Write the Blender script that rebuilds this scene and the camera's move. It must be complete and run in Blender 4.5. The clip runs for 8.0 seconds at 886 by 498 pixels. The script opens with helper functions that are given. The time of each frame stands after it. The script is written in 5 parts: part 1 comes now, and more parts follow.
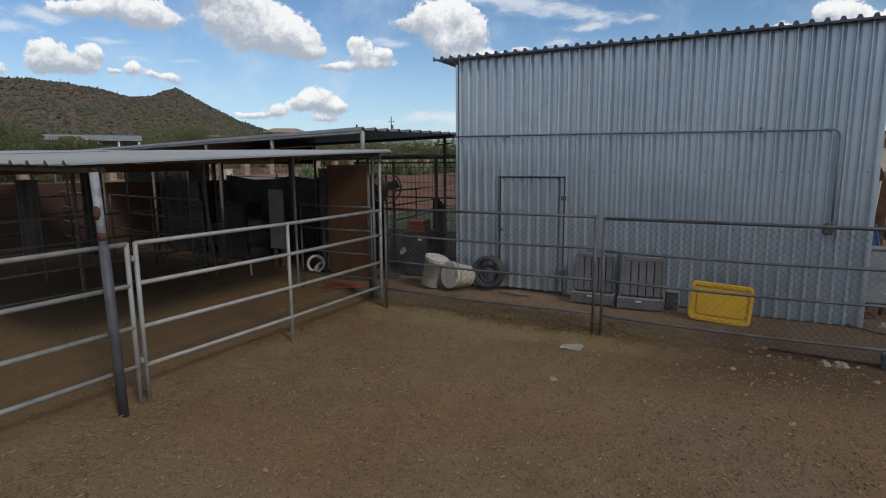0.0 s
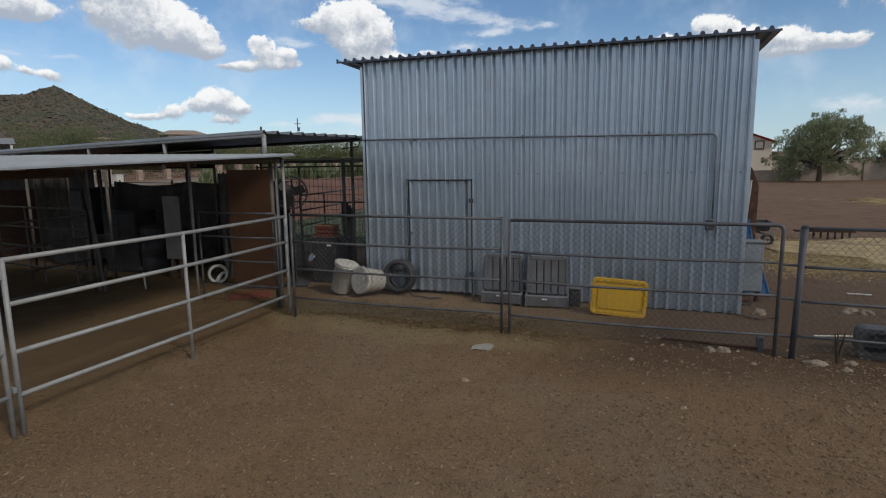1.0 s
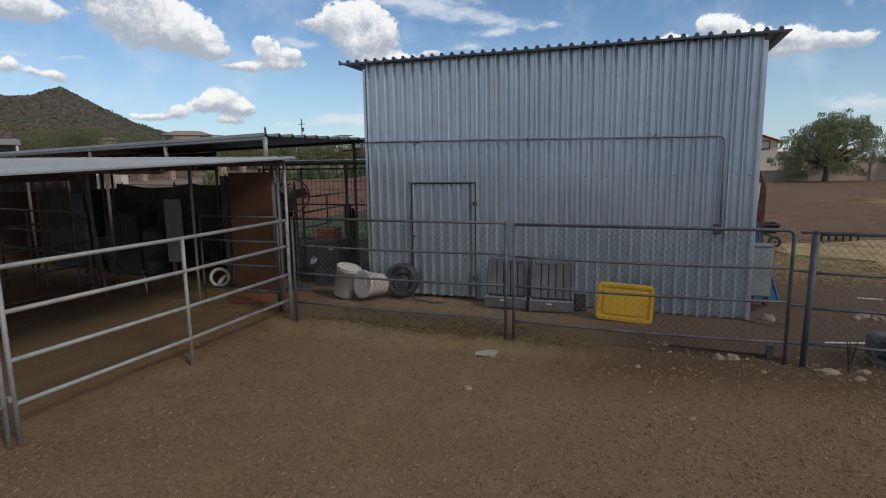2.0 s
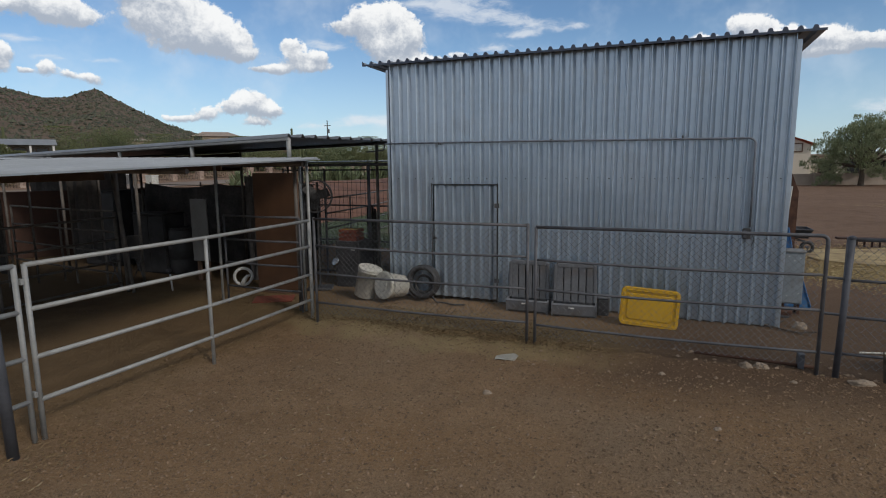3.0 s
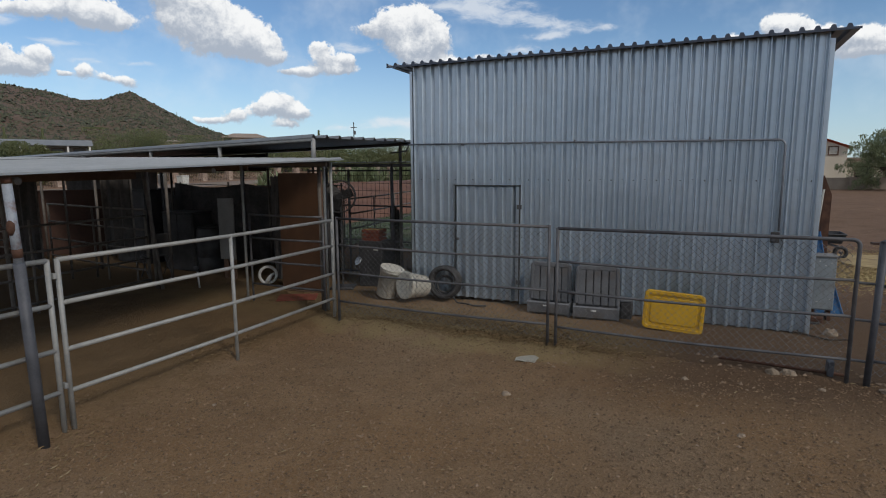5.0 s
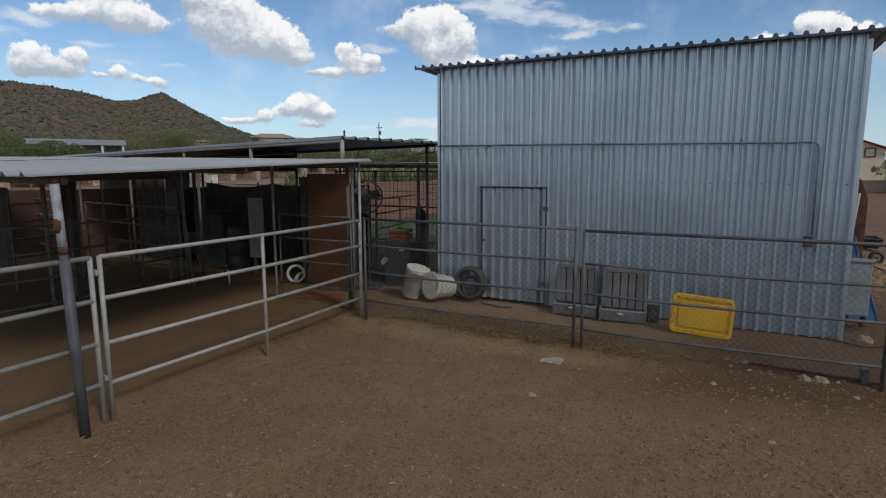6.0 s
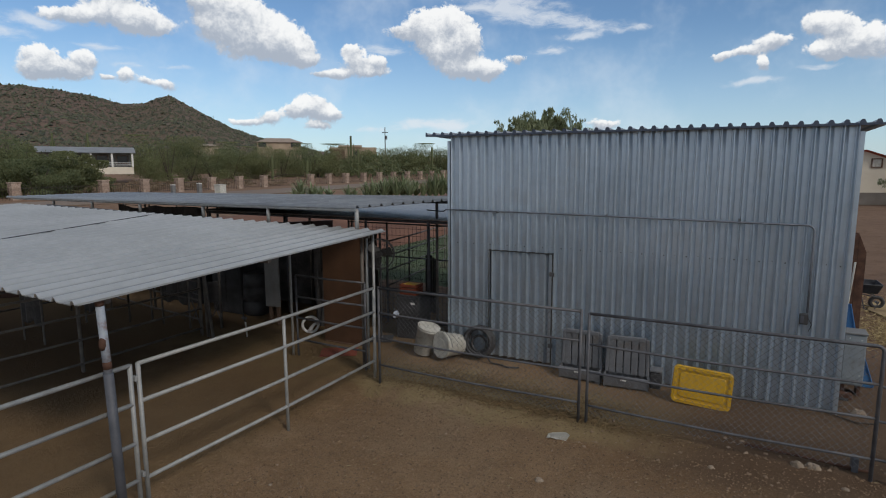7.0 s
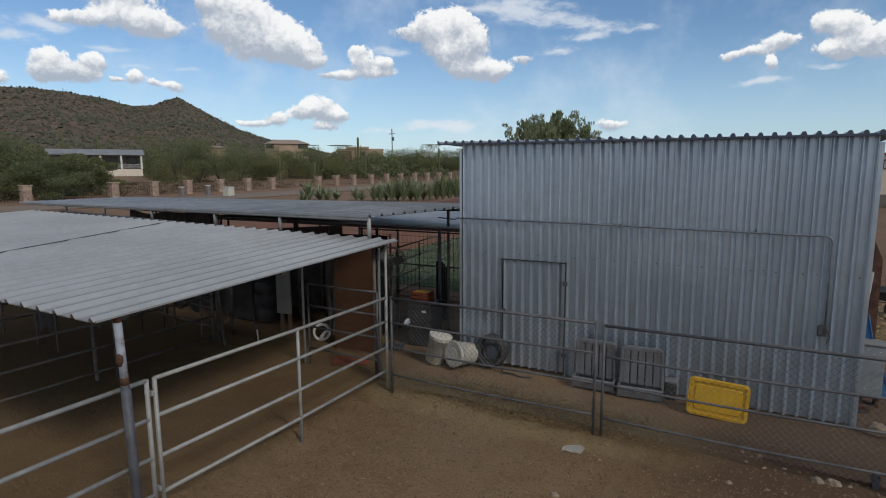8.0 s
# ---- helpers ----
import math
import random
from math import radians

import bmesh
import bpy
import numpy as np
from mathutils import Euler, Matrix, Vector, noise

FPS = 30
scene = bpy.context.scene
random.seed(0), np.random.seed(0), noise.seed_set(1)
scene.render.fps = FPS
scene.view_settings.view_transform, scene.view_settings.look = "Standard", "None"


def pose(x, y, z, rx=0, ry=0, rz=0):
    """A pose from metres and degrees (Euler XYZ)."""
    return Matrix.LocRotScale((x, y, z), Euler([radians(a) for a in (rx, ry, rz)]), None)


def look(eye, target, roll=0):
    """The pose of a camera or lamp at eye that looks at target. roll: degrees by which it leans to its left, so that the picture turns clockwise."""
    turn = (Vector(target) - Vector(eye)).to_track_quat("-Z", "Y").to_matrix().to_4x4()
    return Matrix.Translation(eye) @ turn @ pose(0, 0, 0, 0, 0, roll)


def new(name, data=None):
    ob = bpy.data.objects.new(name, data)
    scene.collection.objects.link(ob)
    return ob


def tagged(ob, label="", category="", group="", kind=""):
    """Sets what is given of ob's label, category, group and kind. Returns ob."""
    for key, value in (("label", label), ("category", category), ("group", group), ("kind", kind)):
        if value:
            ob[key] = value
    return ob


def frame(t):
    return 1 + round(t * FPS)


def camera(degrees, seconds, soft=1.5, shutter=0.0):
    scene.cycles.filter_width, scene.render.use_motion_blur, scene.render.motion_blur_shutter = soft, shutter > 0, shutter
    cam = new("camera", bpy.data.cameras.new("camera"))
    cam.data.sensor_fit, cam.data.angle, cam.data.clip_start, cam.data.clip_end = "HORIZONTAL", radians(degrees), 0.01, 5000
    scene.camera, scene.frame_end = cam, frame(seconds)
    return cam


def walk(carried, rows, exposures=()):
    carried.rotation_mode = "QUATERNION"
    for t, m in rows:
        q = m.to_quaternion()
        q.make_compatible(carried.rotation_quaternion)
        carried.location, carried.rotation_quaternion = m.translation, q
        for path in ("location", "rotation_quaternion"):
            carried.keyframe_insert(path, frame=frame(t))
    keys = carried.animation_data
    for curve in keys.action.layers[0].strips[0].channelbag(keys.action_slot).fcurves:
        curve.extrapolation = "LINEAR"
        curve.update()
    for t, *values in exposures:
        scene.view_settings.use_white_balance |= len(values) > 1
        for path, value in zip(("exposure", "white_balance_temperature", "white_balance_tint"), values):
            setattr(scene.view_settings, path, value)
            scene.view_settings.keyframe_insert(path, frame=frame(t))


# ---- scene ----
cam = camera(76.8, 8.0, soft=1.1)
PATH = [
    (0, (0.06, 0.081, 2.168), (-0.875, 1.822, 1.859), -0.4),
    (0.5, (0.096, 0.125, 2.172), (-0.62, 1.967, 1.866), -0.8),
    (1, (0.086, 0.137, 2.187), (-0.565, 2.003, 1.883), -0.8),
    (2.3, (0.026, 0.279, 2.233), (-0.654, 2.136, 1.931), -0.9),
    (2.5, (-0.001, 0.289, 2.23), (-0.703, 2.137, 1.931), -0.7),
    (3, (0.067, 0.312, 2.225), (-0.675, 2.145, 1.928), -0.6),
    (3.5, (0.161, 0.332, 2.231), (-0.589, 2.163, 1.936), -0.5),
    (4, (0.181, 0.316, 2.225), (-0.576, 2.144, 1.933), -0.5),
    (5.5, (0.087, 0.313, 2.204), (-0.778, 2.093, 1.915), -0.2),
    (6, (0.099, 0.246, 2.224), (-0.799, 2.01, 1.936), -0.1),
    (6.5, (0.142, 0.113, 2.738), (-0.766, 1.873, 2.451), -0.1),
    (6.8, (0.115, 0.05, 3.15), (-0.793, 1.810, 2.865), -0.2),
    (7, (0.134, 0.017, 3.29), (-0.782, 1.772, 3.006), -0.2),
    (7.5, (0.097, 0.007, 3.426), (-0.837, 1.753, 3.144), -0.4),
    (8, (0.03, 0.015, 3.421), (-0.907, 1.759, 3.14), -0.3),
]
walk(cam, [(t, look(eye, target, roll)) for t, eye, target, roll in PATH])

# ---- world, sun ----
SUN_EL, SUN_AZ = radians(36), radians(113)   # azimuth clockwise from +y
world = bpy.data.worlds.new("sky")
scene.world = world
world.use_nodes = True


class Nodes:
    """Small builder for node trees."""
    def __init__(self, tree):
        self.t = tree
        tree.nodes.clear()

    def add(self, kind, *ins, **props):
        n = self.t.nodes.new(kind)
        for k, v in props.items():
            setattr(n, k, v)
        for i, v in enumerate(ins):
            if v is not None:
                self.set(n.inputs[i], v)
        return n

    def set(self, sock, v):
        if isinstance(v, bpy.types.NodeSocket):
            self.t.links.new(v, sock)
        else:
            sock.default_value = v

    def math(self, op, *ins, clamp=False):
        return self.add("ShaderNodeMath", *ins, operation=op, use_clamp=clamp).outputs[0]

    def vec(self, op, *ins):
        n = self.add("ShaderNodeVectorMath", *ins, operation=op)
        return n.outputs["Value"] if op in ("DOT_PRODUCT", "LENGTH", "DISTANCE") else n.outputs[0]

    def mix(self, f, a, b, mode="MIX"):
        n = self.add("ShaderNodeMix", data_type="RGBA", blend_type=mode)
        for key, v in ((0, f), (6, a), (7, b)):
            self.set(n.inputs[key], (*v, 1) if isinstance(v, tuple) and len(v) == 3 else v)
        return n.outputs[2]

    def noise(self, vec, scale, detail=4.0, rough=0.55, distort=0.0):
        n = self.add("ShaderNodeTexNoise")
        self.set(n.inputs["Vector"], vec)
        for k, v in (("Scale", scale), ("Detail", detail), ("Roughness", rough), ("Distortion", distort)):
            n.inputs[k].default_value = v
        return n.outputs[0]

    def blend(self, colour, share):
        """Lets a share of the light pass through a thin leaf."""
        out = next(n for n in self.t.nodes if n.bl_idname == "ShaderNodeOutputMaterial")
        thin = self.add("ShaderNodeBsdfTranslucent", colour)
        mixed = self.add("ShaderNodeMixShader", share, out.inputs[0].links[0].from_socket, thin.outputs[0])
        self.t.links.new(mixed.outputs[0], out.inputs[0])

    def ramp(self, v, lo, hi, a=0.0, b=1.0):
        n = self.add("ShaderNodeMapRange", v, lo, hi, a, b)
        n.interpolation_type = "SMOOTHSTEP"
        return n.outputs[0]


# cumulus heaps: azimuth, elevation, half width, half height (degrees)
CLOUDS = []


def heap_of(weight, *lobes):
    CLOUDS.extend((*lobe, weight) for lobe in lobes)


# the great bank sloping to the right
heap_of(1.0, (-49.9, 14.9, .9, 1.1), (-48.0, 14.9, 2.0, 1.4), (-46.0, 13.5, 2.0, 1.3), (-43.6, 12.2, 2.0, 1.2), (-41.6, 11.0, 1.4, 1.1), (-40.5, 10.3, .9, .4), (-45.4, 11.4, 2.8, 1.2), (-48.6, 12.8, 1.6, 1.0))
# long bank to its left, with ragged shelves
heap_of(.9, (-60.0, 12.5, 1.8, .5), (-56.4, 13.0, 2.2, 1.1), (-53.9, 12.4, 1.5, .8), (-58.6, 14.8, 3.6, .7))
heap_of(.55, (-62.8, 11.7, 2.2, .5), (-64.5, 10.5, 1.6, .35), (-58.0, 10.2, 1.8, .25), (-52.4, 9.1, 1.2, .2), (-56.0, 8.9, 1.0, .2))
# heaps over the ridge
heap_of(1.0, (-62.3, 9.0, 1.1, .9), (-61.4, 8.2, 1.1, .7), (-62.8, 8.0, .8, .5), (-59.2, 9.1, .8, .6), (-66.0, 7.4, .9, .5))
heap_of(.75, (-59.9, 8.1, 1.1, .6), (-56.2, 8.1, .6, .5), (-54.8, 7.6, .6, .35), (-53.1, 7.4, .8, .45), (-57.6, 7.9, .6, .25), (-46.5, 4.4, 1.4, .3))
# thin grey heap with bright knobs
heap_of(.9, (-36.4, 11.3, .8, .5), (-33.8, 10.2, .6, .6), (-37.8, 9.2, 1.1, .35))
heap_of(.7, (-35.8, 10.2, 1.7, .7), (-34.6, 9.3, 1.5, .45), (-39.5, 9.1, .8, .25))
heap_of(.5, (-33.4, 11.4, 1.8, .5))
# tall bank by the shed roof
heap_of(1.0, (-29.4, 13.2, 1.6, 1.3), (-27.0, 13.8, 1.7, 1.4), (-25.2, 12.4, 1.2, 1.2), (-27.2, 11.2, 2.2, 1.2), (-22.9, 9.4, 1.0, .8), (-25.2, 9.6, 1.8, .8))
heap_of(.7, (-31.6, 13.0, 1.5, .5), (-20.2, 10.5, .9, .5))
# thin sheet fanning out above the roof
heap_of(.52, (-23.0, 15.4, 3.0, .9), (-18.5, 14.5, 3.4, .8), (-13.5, 13.3, 2.8, .45), (-10.0, 12.7, 1.6, .22), (-16.8, 11.2, 1.8, .3), (-14.2, 12.2, 2.0, .3))
# low heaps on the skyline
heap_of(1.0, (-42.0, 5.6, 1.0, .6), (-40.2, 6.1, 1.2, 1.0), (-38.7, 5.3, 1.2, .6))
heap_of(.75, (-44.4, 4.9, 1.0, .6), (-39.8, 4.2, 1.2, .35), (-11.8, 4.2, 1.5, .5))
heap_of(.5, (-29.5, 4.4, 2.8, .5), (-26.5, 4.3, 2.0, .45), (-34.5, 3.9, 1.4, .3), (16.5, 4.2, 2.8, .7))
# heaps over the right end of the shed
heap_of(.85, (-2.0, 9.7, .7, .35), (.0, 9.9, .9, .35), (2.0, 10.5, 1.2, .6), (1.3, 8.8, .4, .6))
heap_of(1.0, (5.0, 11.7, .8, .7), (6.6, 11.2, .9, .8), (8.2, 9.9, 1.7, 1.0), (6.0, 9.5, 1.2, .6), (11.8, 9.8, 1.5, .7), (14.0, 9.3, 1.7, .5), (15.8, 9.2, 1.1, .4), (11.3, 8.8, 1.5, .35))
heap_of(.45, (-.7, 7.4, 1.5, .22), (2.1, 7.5, 1.3, .25), (5.6, 8.3, 1.4, .2))
rnd = random.Random(5)
for i in range(26):      # the cloud field goes on round the rest of the sky
    el = rnd.uniform(8, 60)
    CLOUDS.append((rnd.choice((rnd.uniform(25, 180), rnd.uniform(-180, -72))), el, rnd.uniform(4, 9), rnd.uniform(1.6, 4), 1.0))
for i in range(8):
    CLOUDS.append((rnd.uniform(-60, 20), rnd.uniform(24, 60), rnd.uniform(6, 12), rnd.uniform(2.5, 5), 1.0))

w = Nodes(world.node_tree)
way = w.add("ShaderNodeTexCoord").outputs["Generated"]
sep = w.add("ShaderNodeSeparateXYZ", way).outputs
az = w.math("MULTIPLY", w.math("ARCTAN2", sep[0], sep[1]), 57.29578)
el = w.math("MULTIPLY", w.math("ARCSINE", sep[2]), 57.29578)
azel = w.add("ShaderNodeCombineXYZ", az, el, 0.0).outputs[0]
puff = w.noise(azel, 0.62, 8.0, 0.66, 0.3)
warp = w.add("ShaderNodeTexNoise", azel)
warp.inputs["Scale"].default_value, warp.inputs["Detail"].default_value = 0.45, 3.0
azel = w.vec("ADD", azel, w.vec("MULTIPLY", w.vec("SUBTRACT", warp.outputs["Color"], (.5, .5, .5)), (1.3, .8, 0)))
heap, thin = (0.0, 0.0, 0.0), 0.0
for a, e, ra, re, weight in CLOUDS:
    where = w.vec("MULTIPLY_ADD", heap, (1e-7, 1e-7, 0.0), azel)
    size = 1.18 if weight > .65 else 1.35
    ra, re = ra * size, re * size
    p = w.vec("MULTIPLY_ADD", where, (1 / ra, 1 / re, 0.0), (-a / ra, -e / re, 1.0))
    g = w.math("MULTIPLY", w.math("POWER", 0.32, w.vec("DOT_PRODUCT", p, p)), weight / 0.32)
    if weight > .65:
        heap = w.vec("ADD", heap, w.vec("MULTIPLY", p, g))
    else:
        thin = w.math("ADD", g, thin)
heap = w.add("ShaderNodeSeparateXYZ", heap).outputs
total, lift = heap[2], heap[1]
fine = w.noise(azel, 2.2, 5.0, 0.65)
rough = w.math("ADD", w.math("MULTIPLY", w.math("SUBTRACT", puff, 0.5), 1.35), w.math("MULTIPLY", w.math("SUBTRACT", fine, 0.5), 0.55))
dense = w.math("ADD", total, w.math("MULTIPLY", rough, w.ramp(total, 0.02, 0.30)))
height = w.math("DIVIDE", lift, w.math("ADD", total, 0.05))
lit = w.ramp(w.math("ADD", height, w.math("ADD", w.math("MULTIPLY", w.math("SUBTRACT", puff, 0.5), 2.0), w.math("MULTIPLY", w.math("SUBTRACT", fine, 0.5), 0.9))), -0.55, 0.62)
brim = w.math("MULTIPLY_ADD", w.ramp(height, -0.4, 0.5), -0.18, 0.42)     # crisp tops, ragged bases
cover = w.ramp(w.math("DIVIDE", w.math("SUBTRACT", dense, 0.18), brim), 0.0, 1.0)
cloud_colour = w.mix(lit, (0.41, 0.46, 0.54), (0.95, 0.955, 0.95))
sky = w.add("ShaderNodeTexSky", sky_type="NISHITA", sun_disc=False, sun_elevation=SUN_EL, sun_rotation=SUN_AZ, altitude=500, air_density=1.0, dust_density=0.6, ozone_density=1.6)
SKY = 0.095
blue = w.vec("MULTIPLY", sky.outputs[0], (SKY * .84, SKY * 1.0, SKY * 1.13))
haze = w.mix(w.ramp(el, 14.0, 0.0, 0.0, 0.42), blue, (0.56, 0.72, 0.88))
veil = w.math("MULTIPLY", w.ramp(w.noise(azel, 0.09, 5.0, 0.6), 0.46, 0.74), 0.40)
haze = w.mix(veil, haze, (0.72, 0.80, 0.88))
sheet_n = w.noise(w.vec("MULTIPLY", azel, (.5, 1.3, 1)), 0.8, 6.0, 0.62, 0.4)
gauze = w.ramp(w.math("ADD", thin, w.math("MULTIPLY", w.math("SUBTRACT", sheet_n, 0.5), w.ramp(thin, 0.0, 0.4, 0.0, 1.5))), 0.10, 0.75, 0.0, 0.72)
haze = w.mix(gauze, haze, (0.76, 0.80, 0.85))
air = w.mix(w.math("MULTIPLY", cover, 0.96), haze, cloud_colour)
# broken cloud deck overhead and behind
low = w.math("ADD", w.math("MAXIMUM", sep[2], 0.0), 0.16)
deck_p = w.add("ShaderNodeCombineXYZ", w.math("DIVIDE", sep[0], low), w.math("DIVIDE", sep[1], low), 0.0).outputs[0]
deck_n = w.noise(deck_p, 0.8, 6.0, 0.6)
deck = w.math("MULTIPLY", w.ramp(deck_n, 0.36, 0.52), w.math("MAXIMUM", w.ramp(el, 22.0, 34.0), w.ramp(sep[1], 0.30, -0.10)))
air = w.mix(w.math("MULTIPLY", deck, 0.95), air, w.mix(w.ramp(deck_n, 0.45, 0.75), (0.50, 0.52, 0.55), (0.30, 0.33, 0.37)))
back = w.add("ShaderNodeBackground", air, 1.0)
w.add("ShaderNodeOutputWorld", back.outputs[0])

sun = new("sun", bpy.data.lights.new("sun", "SUN"))
sun.data.energy, sun.data.angle, sun.data.color = 1.35, radians(10), (1.0, 0.91, 0.80)
toward = Vector((math.sin(SUN_AZ) * math.cos(SUN_EL), math.cos(SUN_AZ) * math.cos(SUN_EL), math.sin(SUN_EL)))
sun.matrix_basis = look((0, 0, 40), Vector((0, 0, 40)) - toward)
scene.view_settings.exposure = 0.0

# ---- materials ----


def material(name, build):
    m = bpy.data.materials.new(name)
    m.use_nodes = True
    n = Nodes(m.node_tree)
    b = n.add("ShaderNodeBsdfPrincipled")
    n.add("ShaderNodeOutputMaterial", b.outputs[0])
    n.p = n.add("ShaderNodeTexCoord").outputs["Object"]
    n.b = b.inputs
    build(n)
    return m


def bump(n, h, strength=0.4, distance=0.01):
    node = n.add("ShaderNodeBump")
    n.set(node.inputs["Strength"], strength)
    n.set(node.inputs["Distance"], distance)
    n.set(node.inputs["Height"], h)
    n.set(n.b["Normal"], node.outputs[0])


def surface(name, a, b, scale=3.0, fine=60.0, rough=0.7, metal=0.0, relief=0.2, depth=0.004, dirt=None, vary=0.0, streak=None):
    """Two colours mottled at two scales; dirt: (colour, amount, scale); vary: lightness from piece to piece; streak: stretch and amount of run marks."""
    def build(n):
        big, small = n.noise(n.p, scale, 5), n.noise(n.p, fine, 3)
        f = n.math("ADD", n.math("MULTIPLY", big, 0.7), n.math("MULTIPLY", small, 0.3))
        col = n.mix(n.ramp(f, 0.36, 0.64), a, b)
        if dirt:
            col = n.mix(n.math("MULTIPLY", n.ramp(n.noise(n.p, dirt[2], 6, 0.65), 0.5, 0.7), dirt[1]), col, dirt[0])
        if streak:
            run = n.noise(n.vec("MULTIPLY", n.p, streak[0]), 1.0, 5, 0.65)
            g = n.ramp(run, .30, .70, 1 - streak[1], 1 + streak[1])
            col = n.mix(1.0, col, n.add("ShaderNodeCombineXYZ", g, g, g).outputs[0], "MULTIPLY")
        if vary:
            r = n.add("ShaderNodeObjectInfo").outputs["Random"]
            k = n.math("ADD", n.math("MULTIPLY", r, vary), 1 - vary / 2)
            col = n.mix(1.0, col, n.add("ShaderNodeCombineXYZ", k, k, k).outputs[0], "MULTIPLY")
        n.set(n.b["Base Color"], col)
        n.set(n.b["Roughness"], n.math("ADD", n.math("MULTIPLY", small, 0.2), rough - 0.1))
        n.set(n.b["Metallic"], metal)
        bump(n, f, relief, depth)
    return material(name, build)


def leafy(name, a, b, rough=0.65, through_light=0.0):
    def build(n):
        r = n.add("ShaderNodeNewGeometry").outputs["Random Per Island"]
        col = n.mix(r, a, b)
        n.set(n.b["Base Color"], col)
        n.set(n.b["Roughness"], rough)
        if through_light:
            n.blend(col, through_light)
    return material(name, build)


GALV = surface("galvanised_sheet", (.440, .524, .612), (.535, .622, .715), .8, 9, 0.34, 0.75, 0.0, 0.002, ((.41, .465, .52), .5, 1.6), vary=.10, streak=((26, 26, .5), .07))


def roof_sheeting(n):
    """Weathered zinc: clean along the ribs; streaky dark pans paint in the shading between them."""
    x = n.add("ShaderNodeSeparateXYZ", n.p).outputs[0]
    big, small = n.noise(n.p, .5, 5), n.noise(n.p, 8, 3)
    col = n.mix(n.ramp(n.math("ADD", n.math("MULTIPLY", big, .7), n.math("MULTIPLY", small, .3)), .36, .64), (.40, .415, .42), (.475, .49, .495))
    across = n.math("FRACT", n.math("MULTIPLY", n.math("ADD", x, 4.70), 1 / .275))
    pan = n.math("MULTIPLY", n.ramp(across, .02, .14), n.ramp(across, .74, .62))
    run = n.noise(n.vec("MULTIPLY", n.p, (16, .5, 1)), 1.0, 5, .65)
    pan_shade = n.math("MULTIPLY", pan, n.ramp(run, .25, .70, .45, .95))
    col = n.mix(pan_shade, col, n.mix(big, (.17, .176, .178), (.23, .237, .238)))
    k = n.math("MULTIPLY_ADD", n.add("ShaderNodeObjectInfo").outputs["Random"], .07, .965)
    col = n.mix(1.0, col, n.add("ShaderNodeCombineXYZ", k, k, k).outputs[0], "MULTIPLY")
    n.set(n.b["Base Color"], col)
    n.set(n.b["Metallic"], n.math("MULTIPLY_ADD", pan_shade, -.35, .55))
    n.set(n.b["Roughness"], n.math("MULTIPLY_ADD", pan_shade, .25, .38))


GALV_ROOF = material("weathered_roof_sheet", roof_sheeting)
GALV_LONG = surface("weathered_deck_sheet", (.25, .255, .26), (.33, .335, .34), .5, 8, 0.34, 0.75, 0.0, 0.002, ((.38, .39, .39), .4, 1.0), vary=.06, streak=((.35, 14, 14), .08))
DARK_ROOF = surface("dark_roof_edge", (.20, .22, .25), (.28, .30, .33), 2, 40, 0.5, 0.3, 0.1, 0.002)
CLOSURE = surface("dark_closure_strip", (.038, .052, .085), (.062, .082, .125), 2, 40, 0.55)
PIPE = surface("galvanised_pipe", (.27, .28, .28), (.37, .378, .375), 6, 80, 0.60, 0.25, 0.1, 0.002, ((.35, .33, .31), .5, 9))
PIPE_DARK = surface("dull_steel_pipe", (.078, .081, .091), (.132, .136, .150), 5, 70, 0.62, 0.3, 0.15, 0.002, ((.125, .10, .085), .45, 6))
WIRE = surface("fence_wire", (.15, .155, .165), (.22, .225, .235), 5, 70, 0.55, 0.6)
# Pen pipe: the shade under the roofs put in as a darker pipe colour.
PEN_PIPE = surface("shade_toned_pipe", (.105, .094, .086), (.18, .163, .148), 5, 60, 0.8, 0.1, 0.3, 0.003)
RUST = surface("rusty_steel", (.060, .028, .018), (.125, .062, .040), 6, 60, 0.85, 0.1, 0.4)
PEEL = surface("peeling_white_paint", (.24, .275, .33), (.35, .39, .45), 8, 60, 0.6, 0.0, 0.3, 0.003, ((.18, .10, .07), 1.0, 9))
PIPE_BLUE = surface("grey_conduit", (.16, .18, .21), (.23, .25, .29), 5, 60, 0.5, 0.4)
POST_GREY = surface("grey_painted_post", (.062, .067, .080), (.098, .104, .122), 5, 60, 0.6, 0.2, 0.2)
WOOD = surface("brown_plywood", (.060, .027, .012), (.088, .041, .018), 1.6, 40, 0.7, 0, 0.15, 0.003, ((.10, .05, .03), .5, 3))
TIMBER = surface("old_timber", (.10, .06, .04), (.16, .10, .07), 3, 50, 0.8, 0, 0.3)
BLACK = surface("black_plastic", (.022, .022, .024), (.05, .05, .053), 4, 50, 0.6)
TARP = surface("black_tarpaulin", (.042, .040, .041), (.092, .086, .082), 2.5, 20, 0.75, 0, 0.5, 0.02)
GREY_PLASTIC = surface("grey_plastic", (.115, .122, .136), (.175, .184, .20), 2.5, 40, 0.6, 0, 0.1, 0.002, ((.12, .10, .08), .6, 4))
YELLOW = surface("yellow_plastic", (.50, .29, .010), (.62, .37, .017), 3, 40, 0.5, 0, 0.08, 0.002, ((.36, .22, .05), .5, 6))
CREAM = surface("dirty_white_plastic", (.50, .49, .44), (.64, .63, .58), 4, 40, 0.55, 0, 0.1, 0.002, ((.30, .26, .20), .7, 6))
WHITE = surface("white_plastic", (.62, .62, .60), (.74, .74, .72), 4, 50, 0.5)
PALE_PANEL = surface("pale_grey_board", (.15, .15, .15), (.21, .21, .21), 2, 40, 0.7, dirt=((.16, .14, .12), .6, 3))
